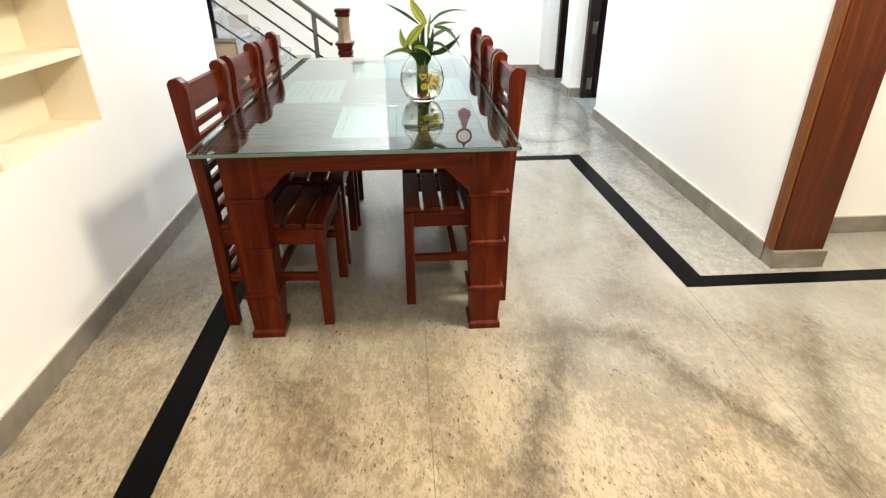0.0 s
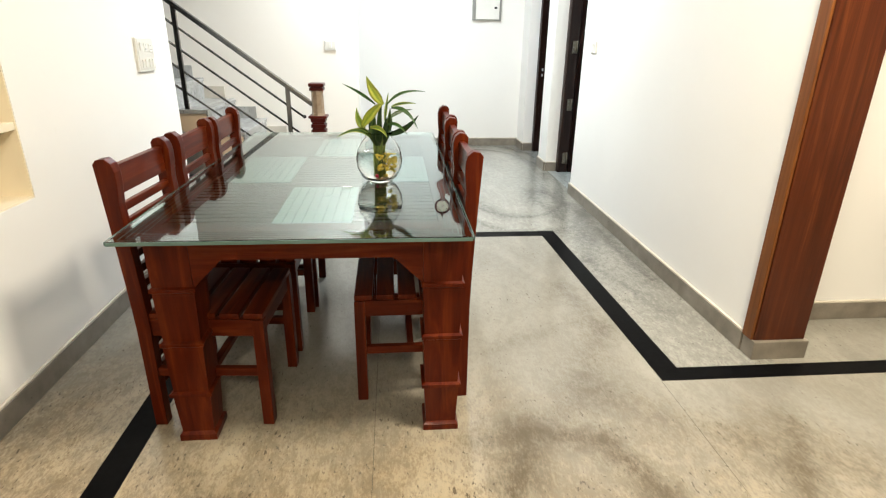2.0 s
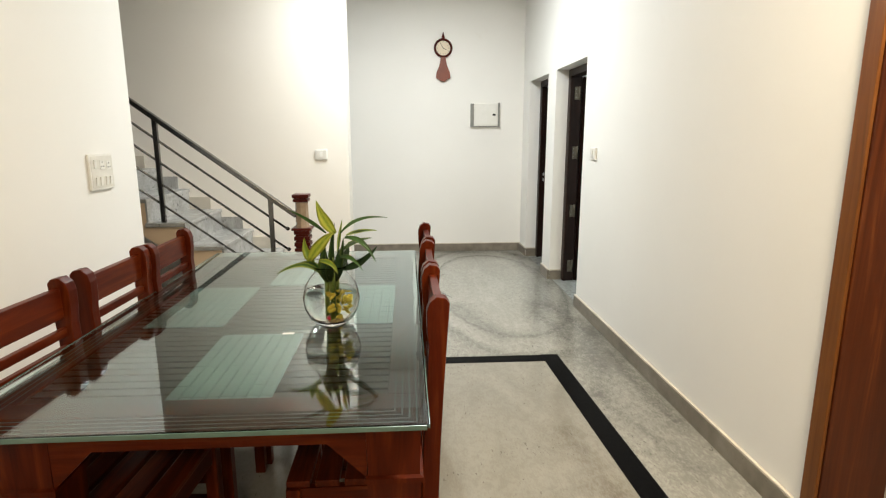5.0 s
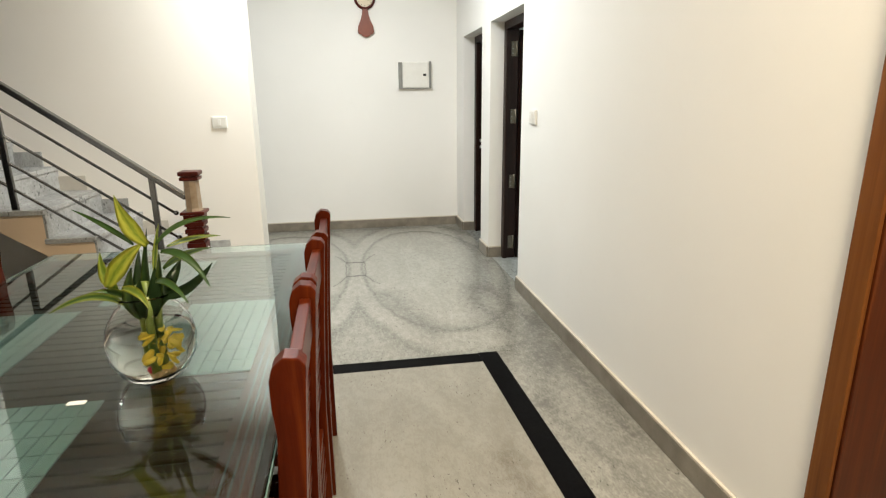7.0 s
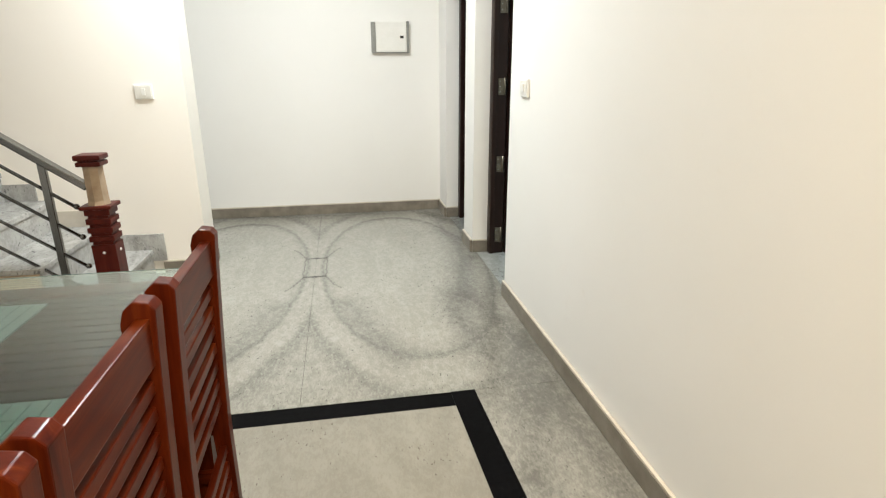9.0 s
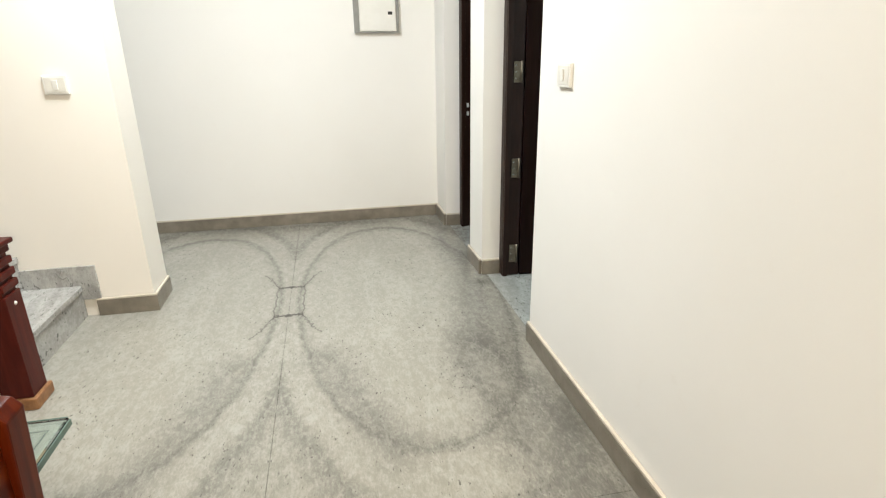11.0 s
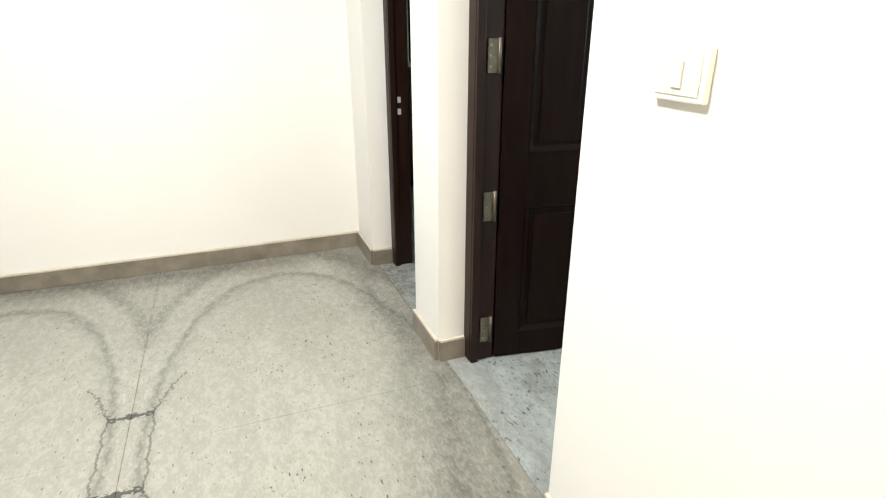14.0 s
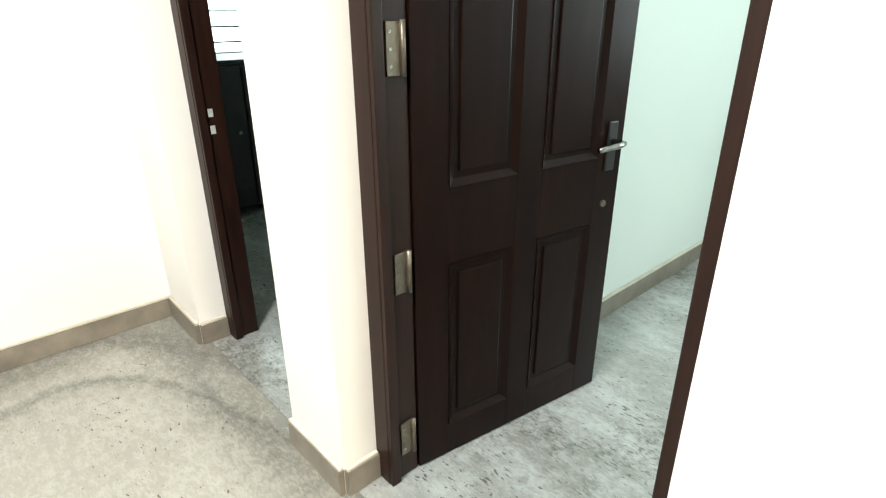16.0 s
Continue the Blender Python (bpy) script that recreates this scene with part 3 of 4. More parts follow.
structure("wall_back_room_side", block(XR + 0.06, XR + 0.214, YF, 10.6, 0, CEIL), "room", "wall of the back room")
structure("ceiling", block(-3.8, 5.6, -2.4, 10.8, CEIL, CEIL + 0.15), "ceil", "white painted ceiling", "ceiling")

# teak clad pillar on its stone foot
pil = thing("pillar", "teak veneered square pillar on a stone foot", "pillar", pose(0, 0, 0))
part("foot", block(2.056, 2.303, 3.457, 3.538, 0, 0.085, 0.004), "skirt", pil, "brown grey granite foot")
part("foot_side", block(2.265, 2.303, 3.539, 3.80, 0, 0.085, 0.004), "skirt", pil)
part("front_panel", block(2.062, 2.290, 3.474, 3.538, 0.085, CEIL - 0.002, 0.003), "teak", pil)
part("side_panel", block(2.266, 2.289, 3.54, 3.80, 0.085, CEIL - 0.002, 0.003), "teak", pil)
part("edge_strip", block(2.050, 2.0615, 3.480, 3.542, 0.085, CEIL - 0.003, 0.003), "teak_light", pil, "lighter wooden edge strip")

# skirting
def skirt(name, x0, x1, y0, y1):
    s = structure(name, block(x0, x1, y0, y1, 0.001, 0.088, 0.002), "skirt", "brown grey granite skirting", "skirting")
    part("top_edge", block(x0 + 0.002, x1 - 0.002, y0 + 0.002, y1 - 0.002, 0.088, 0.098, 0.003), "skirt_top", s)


K = 0.018
skirt("baseboard", XL, XL + K, -2.2, YE)
skirt("baseboard", XL - T, XL + K, YE, YE + K)
skirt("baseboard", XR - K, XR, 3.545, D1[0])
skirt("baseboard", XR - K, XR, D1[1], D2[0])
skirt("baseboard", XR - K, XR, D2[1], YF - K)
skirt("baseboard", XR, 2.18, D1[1] - K, D1[1])
skirt("baseboard", XR, 2.18, D2[1] - K, D2[1])
skirt("baseboard", -1.4, XR, YF - K, YF)
skirt("baseboard", -0.06, 0.22 + K, YS - K, YS)
skirt("baseboard", 0.22, 0.22 + K, YS, 7.18)
skirt("baseboard", 2.304, 5.4, 3.805 - K, 3.805)
skirt("baseboard", XR + 0.26, 5.4, 7.065 - K, 7.065)

# ---- doors ----
def door_frame(name, y0, y1, label):
    d = tagged(thing(name, label, "door frame"), kind="structure")
    part("jamb", block(2.18, 2.285, y1 - 0.062, y1 - 0.001, 0.002, LINT - 0.06, 0.004), "frame", d)
    part("jamb", block(2.18, 2.285, y0 + 0.001, y0 + 0.062, 0.002, LINT - 0.06, 0.004), "frame", d)
    part("head", block(2.18, 2.285, y0 + 0.001, y1 - 0.001, LINT - 0.06, LINT - 0.001, 0.004), "frame", d)
    part("stop", block(2.182, 2.212, y1 - 0.075, y1 - 0.060, 0.002, LINT - 0.06, 0.002), "frame", d)
    return d


def door_leaf(m, length, label, swing=0.0):
    """Panelled leaf; the hinge edge on the local z axis, the leaf along +x, its face towards -y."""
    d = thing("door", label, "door", m)
    H, th = 1.85, 0.036
    xs = [(0.0, 0.105), (length / 2 - 0.045, length / 2 + 0.045), (length - 0.105, length)]
    for x0, x1 in xs:
        part("stile", block(x0, x1, 0, th, 0.006, H, 0.002), "door", d)
    rails = [(0.006, 0.115), (0.650, 0.860), (1.74, H)]
    for z0, z1 in rails:
        for a, b in ((xs[0][1], xs[1][0]), (xs[1][1], xs[2][0])):
            part("rail", block(a, b, 0.0005, th - 0.0005, z0, z1, 0.001), "door", d)
    for a, b in ((xs[0][1], xs[1][0]), (xs[1][1], xs[2][0])):
        for z0, z1 in ((0.115, 0.650), (0.860, 1.74)):
            bm = bmesh.new()
            cuboid(bm, a, b, 0.010, th - 0.010, z0, z1)
            cuboid(bm, a + 0.035, b - 0.035, 0.004, th - 0.004, z0 + 0.035, z1 - 0.035, 0.004)
            part("panel", bm, "door", d)
            # sloped moulding round the panel
            k = 0.018
            part("moulding", prism([(-0.003, z0), (0.010, z0 + k), (0.011, z0)], "x", a, b), "door", d)
            part("moulding", prism([(-0.003, z1), (0.010, z1 - k), (0.011, z1)], "x", a, b), "door", d)
            part("moulding", prism([(a, -0.003), (a + k, 0.010), (a, 0.011)], "z", z0 + 0.004, z1 - 0.004), "door", d)
            part("moulding", prism([(b, -0.003), (b - k, 0.010), (b, 0.011)], "z", z0 + 0.004, z1 - 0.004), "door", d)
    plate = part("lock_plate", block(length - 0.072, length - 0.034, -0.007, 0.0, 0.815, 0.965, 0.004), "dark", d, "dark metal lock plate")
    bm = tube([(length - 0.053, -0.007, 0.905), (length - 0.053, -0.05, 0.905), (length - 0.075, -0.056, 0.905), (length - 0.165, -0.056, 0.901)], 0.009, 10)
    part("lever", bm, "steel", plate, "steel lever", True)
    bm = lathe([(0, 0), (0.011, 0), (0.011, 0.006), (0, 0.006)], 14)
    part("keyhole_cover", bm, "brass", d, "", False, pose(length - 0.06, 0, 0.71, 90, 0, 0))
    for z in (0.143, 0.664, 1.192, 1.71):
        h = part("hinge", block(-0.064, -0.022, -0.001, 0.0055, z - 0.055, z + 0.055, 0.001), "brass", d, "worn nickel hinge", False, pose(0, 0, 0, 0, 0, swing))
        part("hinge_pin", tube([(-0.022, -0.004, z - 0.058), (-0.022, -0.004, z + 0.058)], 0.0065, 8), "brass", h, "", True)
        for s in (-0.035, 0.0, 0.035):
            part("screw", lathe([(0, -0.002), (0.0045, -0.001), (0.0045, 0.001), (0, 0.001)], 8), "steel", h, "", False, pose(-0.054, -0.001, z + s, 90, 0, 0))
    return d


door_frame("door_1", *D1, "dark brown timber door frame set in the wall")
f2 = door_frame("door_2", *D2, "dark brown timber door frame of the back room")
part("strike_plate", block(2.222, 2.240, D2[1] - 0.0645, D2[1] - 0.0622, 0.915, 0.945, 0.001), "bright", f2)
part("strike_plate", block(2.222, 2.240, D2[1] - 0.0645, D2[1] - 0.0622, 0.855, 0.885, 0.001), "bright", f2)
door_leaf(pose(2.287, 6.932, 0, 0, 0, -8.9), 0.747, "dark brown panelled wooden door standing open", 8.9)
door_leaf(pose(2.29, 7.36, 0, 0, 0, 4), 0.66, "dark brown panelled door of the back room, open")

# back room: window with bars and a dark chest below it
win = tagged(thing("window_1", "daylit window with slim horizontal bars", "window"), kind="structure")
# left piece is made wide to fill the dark strip beside the pane
for x0, x1, z0, z1 in ((3.13, 3.31, 0.92, 2.3), (4.54, 4.60, 0.92, 2.3), (3.31, 4.54, 0.92, 0.96), (3.31, 4.54, 2.25, 2.3), (3.92, 3.96, 0.96, 2.25)):
    part("window_frame", block(x0, x1, 10.62, 10.68, z0, z1, 0.003), "door", win)
part("pane", block(3.31, 4.54, 10.69, 10.695, 0.96, 2.25), "day", win, "bright daylit pane")
for i in range(11):
    part("bar", block(3.31, 4.54, 10.64, 10.655, 1.03 + 0.115 * i, 1.042 + 0.115 * i), "dark", win)
cab = thing("cabinet", "low black wooden cabinet under the window", "cabinet", pose(0, 0, 0))
part("body", block(2.36, 4.20, 9.42, 9.98, 0.06, 0.97, 0.006), "dark", cab)
part("top", block(2.35, 4.21, 9.40, 9.99, 0.97, 0.995, 0.006), "dark", cab)
for x in (2.37, 2.98, 3.59):
    d = part("door", block(x, x + 0.60, 9.405, 9.42, 0.07, 0.955, 0.004), "dark", cab)
    part("knob", lathe([(0, 0), (0.006, 0), (0.006, 0.012), (0.013, 0.02), (0.010, 0.028), (0, 0.030)], 12), "grey", d, "", True, pose(x + 0.54, 9.405, 0.56, 90, 0, 0))
for x, y in ((2.41, 9.47), (4.15, 9.47), (2.41, 9.93), (4.15, 9.93)):
    part("leg", block(x - 0.025, x + 0.025, y - 0.025, y + 0.025, 0, 0.06), "dark", cab)


# ---- staircase ----
RISE, GO, X1, SY0 = 0.178, 0.262, -0.135, 6.08
stair = tagged(thing("staircase", "grey granite stairs with a peach painted side", "staircase"), kind="structure")
NST = 12
out = [(X1, 0.0)]
for n in range(NST):
    out += [(X1 - GO * n, RISE * (n + 1) - 0.03), (X1 - GO * (n + 1), RISE * (n + 1) - 0.03)]
xe = X1 - GO * NST
out += [(xe, 0.42 - 0.68 * (xe + 0.93)), (-0.315, 0.0)]
part("flight", prism(out, "y", SY0 + 0.03, YS - 0.001), "peach", stair, "peach painted flight")
for n in range(NST):
    xa, xb, zt = X1 - GO * n, X1 - GO * (n + 1), RISE * (n + 1)
    part("tread", block(xb - 0.001, xa + 0.022, SY0, YS - 0.002, zt - 0.03, zt, 0.004), "step", stair, "grey granite tread")
    part("riser", block(xa - 0.001, xa + 0.012, SY0 + 0.028, YS - 0.002, zt - RISE + 0.0005, zt - 0.0305), "step", stair)
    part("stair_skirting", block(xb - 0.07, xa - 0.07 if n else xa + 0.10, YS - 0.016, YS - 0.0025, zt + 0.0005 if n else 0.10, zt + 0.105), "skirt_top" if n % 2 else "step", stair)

part("dark_vein", tube([(-0.175, YS - 0.017, 0.262), (-0.19, YS - 0.017, 0.272), (-0.20, YS - 0.017, 0.250), (-0.215, YS - 0.017, 0.262), (-0.205, YS - 0.017, 0.235), (-0.19, YS - 0.017, 0.222), (-0.17, YS - 0.017, 0.232), (-0.165, YS - 0.017, 0.210)], 0.0035, 6), "grey", stair, "dark squiggle of vein in the stone")

# newel post
newel = thing("newel_post", "maroon wooden newel post with a golden shaft", "newel post", pose(-0.055, 6.11, 0))
body = bmesh.new()
cuboid(body, -0.056, 0.056, -0.056, 0.056, 0.05, 0.47, 0.004)
for i in range(4):
    z = 0.47 + 0.045 * i
    cuboid(body, -0.047, 0.047, -0.047, 0.047, z, z + 0.016)
    cuboid(body, -0.058, 0.058, -0.058, 0.058, z + 0.016, z + 0.045, 0.005)
part("lower_post", body, "maroon", newel, "notched maroon lower post")
part("foot", block(-0.07, 0.07, -0.07, 0.07, 0, 0.05, 0.008), "carved", newel)
part("collar", block(-0.072, 0.072, -0.072, 0.072, 0.651, 0.671, 0.006), "maroon", newel)
part("shaft", lathe([(0, 0.671), (0.055, 0.671), (0.05, 0.69), (0.047, 0.85), (0.05, 0.862), (0, 0.862)], 8), "amber", newel, "golden eight-sided shaft")
cap = bmesh.new()
cuboid(cap, -0.055, 0.055, -0.055, 0.055, 0.862, 0.884, 0.006)
cuboid(cap, -0.045, 0.045, -0.045, 0.045, 0.882, 0.892)
cuboid(cap, -0.06, 0.06, -0.06, 0.06, 0.891, 0.918, 0.008)
part("cap", cap, "maroon", newel)
for a in range(4):
    part("stud", lathe([(0, -0.008), (0.007, -0.004), (0.007, 0.003), (0, 0.007)], 10), "plastic", newel, "white round stud", True, pose(0, 0, 0, 0, 0, 90 * a) @ pose(0, -0.057, 0.43, 90, 0, 0))

# rail
rail = thing("stair_railing", "stainless steel stair railing with four bars", "railing", pose(0, 0, 0))
SL, RY = -0.74, 6.125


def along(x, z0):
    return z0 + SL * (x + 0.25)


bm = bmesh.new()
xs = (-0.098, -3.2)
cuboid(bm, -math.hypot(1, SL) * (xs[0] - xs[1]), 0, -0.026, 0.026, -0.017, 0.017, 0.006, Matrix.Translation((xs[0], RY, along(xs[0], 0.865))) @ Matrix.Rotation(math.atan(-SL), 4, "Y"))
part("handrail", bm, "rail", rail, "flat steel handrail")
for i in range(4):
    z0 = 0.712 - 0.157 * i
    xa = -0.175 - (0.0 if i < 3 else 0.06)
    while along(xa, z0) < RISE * math.floor((X1 - xa) / GO + 1) + 0.04 and i > 1:
        xa -= 0.02
    part("bar", tube([(xa, RY, along(xa, z0)), (-3.1, RY, along(-3.1, z0))], 0.0085, 10), "rail", rail, "", True)
    part("bar_end", lathe([(0, -0.016), (0.011, -0.011), (0.016, 0), (0.011, 0.011), (0, 0.016)], 14), "rail", rail, "round steel knob", True, pose(xa + 0.006, RY, along(xa, z0)))
for x in (-0.285, -1.065, -1.85, -2.6):
    n = int((X1 - x) / GO) + 1
    part("post", block(x - 0.017, x + 0.017, RY - 0.012, RY + 0.012, RISE * n, along(x, 0.865) - 0.012, 0.003), "rail", rail)


# ---- dining table ----
TX0, TX1, TY0, TY1, TZ = -0.235, 0.766, 2.983, 4.772, 0.755
table = thing("dining_table", "red varnished dining table with stepped square legs", "table", pose(0, 0, 0))


def leg_mesh():
    """A square leg of stepped blocks, each with a small ledge at its foot."""
    prof = [(0, 0), (0.060, 0), (0.060, 0.022), (0.055, 0.028), (0.051, 0.032), (0.058, 0.174), (0.066, 0.177), (0.066, 0.188), (0.055, 0.193), (0.061, 0.360),
            (0.067, 0.364), (0.067, 0.376), (0.057, 0.381), (0.062, 0.547), (0.068, 0.551), (0.068, 0.563), (0.060, 0.568), (0.063, 0.729), (0, 0.729)]
    bm = lathe([(r * math.sqrt(2), z) for r, z in prof], 4)
    bmesh.ops.rotate(bm, verts=bm.verts, matrix=Matrix.Rotation(radians(45), 3, "Z"))
    return bm


lx0, lx1, ly0, ly1 = -0.127, 0.689, 3.156, 4.60
leg = part("leg", leg_mesh(), "red_z", table, "stepped square leg", at=pose(lx0, ly0, 0))
for x, y in ((lx1, ly0), (lx0, ly1), (lx1, ly1)):
    l2 = new("leg", leg.data)
    l2.parent, l2.matrix_basis = table, pose(x, y, 0, 0, 0, 0 if y < 3.5 else 180)
    tagged(l2, "stepped square leg")


def apron(p, q, z0, z1, brace, post):
    return [(p, z1), (p, z0 - brace), (p + post, z0 - brace), (p + post + brace, z0), (q - post - brace, z0), (q - post, z0 - brace), (q, z0 - brace), (q, z1)]


for y in (ly0 - 0.060, ly1 + 0.025):
    part("apron", prism(apron(lx0 + 0.062, lx1 - 0.062, 0.652, 0.729, 0.085, 0.004), "y", y, y + 0.035), "red_x", table)
for x in (lx0 - 0.05, lx1 + 0.015):
    part("apron", prism(apron(ly0 + 0.062, ly1 - 0.062, 0.652, 0.729, 0.085, 0.004), "x", x, x + 0.035), "red_y", table)
# rim and slatted deck under the glass
RX0, RX1, RY0, RY1 = TX0 + 0.02, TX1 - 0.02, TY0 + 0.085, TY1 - 0.085
for x0, x1, y0, y1, mt in ((RX0, RX1, RY0, RY0 + 0.07, "red_x"), (RX0, RX1, RY1 - 0.07, RY1, "red_x"), (RX0, RX0 + 0.07, RY0 + 0.07, RY1 - 0.07, "red_y"), (RX1 - 0.07, RX1, RY0 + 0.07, RY1 - 0.07, "red_y")):
    part("rim", block(x0, x1, y0, y1, 0.7305, 0.7425, 0.002), mt, table)
part("under_board", block(RX0 + 0.07, RX1 - 0.07, RY0 + 0.07, RY1 - 0.07, 0.722, 0.7265), "deck", table)
n = 38
step = (RY1 - RY0 - 0.14) / n
slat = mesh_of("slat", block(RX0 + 0.07, RX1 - 0.07, 0.004, step - 0.004, 0.7265, 0.7375, 0.003), "deck")
for i in range(n):
    s = new("slat", slat)
    s.parent, s.matrix_basis = table, pose(0, RY0 + 0.07 + i * step, 0)
# glass top and its frosted squares
top = part("glass_top", block(TX0, TX1, TY0, TY1, TZ - 0.012, TZ, 0.0045), "glass", table, "green tinted bevelled glass top")
cols, rws = ((-0.10, 0.145), (0.172, 0.412), (0.44, 0.69)), ((3.09, 3.56), (3.64, 4.10), (4.13, 4.57))
for c, r in ((1, 0), (0, 1), (2, 1), (1, 2)):
    (x0, x1), (y0, y1) = cols[c], rws[r]
    k = 8
    dx, dy = (x1 - x0) / k, (y1 - y0) / k
    bm = bmesh.new()
    for i in range(k):
        for j in range(k):
            cuboid(bm, x0 + i * dx + 0.0012, x0 + (i + 1) * dx - 0.0012, y0 + j * dy + 0.0012, y0 + (j + 1) * dy - 0.0012, 0.7385, 0.7422)
    part("frosted_square", bm, "frost", table, "frosted pale green square with a fine grid")
for x0, x1, y0, y1 in ((TX0 + 0.004, TX1 - 0.004, TY0 - 0.003, TY0 - 0.0005), (TX0 + 0.004, TX1 - 0.004, TY1 + 0.0005, TY1 + 0.003), (TX0 - 0.003, TX0 - 0.0005, TY0 + 0.004, TY1 - 0.004), (TX1 + 0.0005, TX1 + 0.003, TY0 + 0.004, TY1 - 0.004)):
    part("polished_edge", block(x0, x1, y0, y1, TZ - 0.011, TZ - 0.001), "glass_edge", table, "pale green polished glass edge")
for i in range(4):
    o = 0.022 + 0.016 * i
    bm = bmesh.new()
    for x0, x1, y0, y1 in ((TX0 + o, TX1 - o, TY0 + o, TY0 + o + 0.0035), (TX0 + o, TX1 - o, TY1 - o - 0.0035, TY1 - o), (TX0 + o, TX0 + o + 0.0035, TY0 + o + 0.0035, TY1 - o - 0.0035), (TX1 - o - 0.0035, TX1 - o, TY0 + o + 0.0035, TY1 - o - 0.0035)):
        cuboid(bm, x0, x1, y0, y1, TZ - 0.0124, TZ - 0.0121)
    part("etched_line", bm, "etch", table, "fine etched line round the glass")
tagged(part("sticker", block(0.350, 0.384, 3.538, 3.553, TZ + 0.0005, TZ + 0.0012), "paper"), "small white sticker on the glass top", "sticker")


# ---- chairs ----
def chair(m):
    """Faces +x; the origin is on the floor under the seat."""
    c = thing("dining_chair", "red varnished wooden dining chair with slatted back", "chair", m, "chairs round the table")
    hw, HT = 0.18, 0.937
    lean = 0.03
    def back_x(z):
        return -0.205 - lean * max(0.0, (z - 0.38) / (HT - 0.38)) ** 1.3
    for s in (-1, 1):
        y0, y1 = (s * hw - 0.02, s * hw + 0.02)
        zs = [0.0, 0.2, 0.38, 0.52, 0.66, 0.80, 0.88]
        rear = [(back_x(z) - 0.022, z) for z in zs] + [(back_x(0.92) - 0.022, 0.920), (back_x(0.92) - 0.012, HT - 0.004)]
        front = [(back_x(z) + (0.018 if z < 0.3 else 0.024), z) for z in zs[:-1]] + [(back_x(0.85) + 0.032, 0.852), (back_x(0.90) + 0.036, 0.897), (back_x(0.92) + 0.030, 0.922), (back_x(0.92) + 0.012, HT)]
        part("back_post", prism(rear + front[::-1], "y", y0, y1, 0.003), "red_z", c)
        part("front_leg", block(0.145, 0.183, s * hw - 0.019, s * hw + 0.019, 0, 0.41, 0.003), "red_z", c)
        part("side_rail", block(-0.19, 0.148, s * hw - 0.012, s * hw + 0.012, 0.35, 0.41, 0.002), "red_x", c)
        part("stretcher", block(-0.19, 0.148, s * hw - 0.011, s * hw + 0.011, 0.195, 0.225, 0.002), "red_x", c)
    part("front_rail", block(0.153, 0.173, -hw + 0.02, hw - 0.02, 0.35, 0.41, 0.002), "red_y", c)
    part("stretcher", block(-0.027, -0.003, -hw + 0.01, hw - 0.01, 0.198, 0.222, 0.002), "red_y", c)
    for i in range(5):
        x0 = -0.19 + i * 0.077
        part("seat_slat", block(x0, x0 + 0.064, -hw - 0.012, hw + 0.012, 0.412, 0.432, 0.004), "red_y", c)
    x = back_x(0.86)
    part("top_rail", prism([(x - 0.012, 0.818), (x + 0.012, 0.818), (x + 0.010, 0.906), (x - 0.014, 0.906)], "y", -hw + 0.018, hw - 0.018, 0.003), "red_y", c)
    z = 0.776
    while z > 0.12:
        if not 0.34 < z < 0.45:
            x = back_x(z)
            part("back_slat", block(x - 0.009, x + 0.009, -hw + 0.018, hw - 0.018, z - 0.013, z + 0.013, 0.003), "red_y", c)
        z -= 0.052
    return c


first = chair(pose(-0.062, 3.372, 0, 0, 0, -3.5))
copy_thing(first, pose(-0.045, 3.845, 0, 0, 0, -1.0))
copy_thing(first, pose(-0.032, 4.258, 0, 0, 0, 0.8))
copy_thing(first, pose(0.575, 3.482, 0, 0, 0, 180.5))
copy_thing(first, pose(0.575, 3.905, 0, 0, 0, 179.4))
copy_thing(first, pose(0.583, 4.350, 0, 0, 0, 180.4))


# ---- bowl with cane leaves ----
BX, BY = 0.486, 3.640
bowl = thing("glass_bowl", "round clear glass bowl of water with pebbles", "bowl", pose(BX, BY, TZ + 0.0005))
outer = [(0, 0), (0.045, 0), (0.066, 0.018), (0.082, 0.05), (0.086, 0.08), (0.078, 0.115), (0.060, 0.142), (0.048, 0.153), (0.050, 0.166), (0.056, 0.174)]
outer = [(1.03 * r, 1.08 * z) for r, z in outer]
inner = [(r - 0.003, z) for r, z in outer[3:]][::-1] + [(0.064, 0.024), (0.044, 0.008), (0, 0.008)]
part("bowl_wall", lathe(outer + inner, 40), "bowl", bowl, "thin clear glass", True)
part("water", lathe([(0, 0.0085), (0.0435, 0.0085), (0.0635, 0.0245), (0.0812, 0.054), (0.0853, 0.0864), (0.0815, 0.108), (0, 0.108)], 40), "water", bowl, "clear water", True)
rnd = random.Random(4)
for i in range(16):
    a, r = rnd.uniform(0, 6.28), rnd.uniform(0.0, 0.036)
    s = rnd.uniform(0.008, 0.013)
    bm = bmesh.new()
    bmesh.ops.create_icosphere(bm, subdivisions=2, radius=s)
    for v in bm.verts:
        v.co *= 1 + 0.25 * noise.noise(v.co * 60 + Vector((i, 0, 0)))
        v.co.z *= 0.7
    part("pebble", bm, rnd.choice(["pink", "tan", "tan", "yellow"]), bowl, "", True, pose(r * math.cos(a), r * math.sin(a), 0.016 + (0.008 if i > 9 else 0)))

PLANT = 0.99
plant = thing("plant", "lucky cane with long yellow and green variegated leaves", "plant", pose(BX, BY, TZ + 0.02))
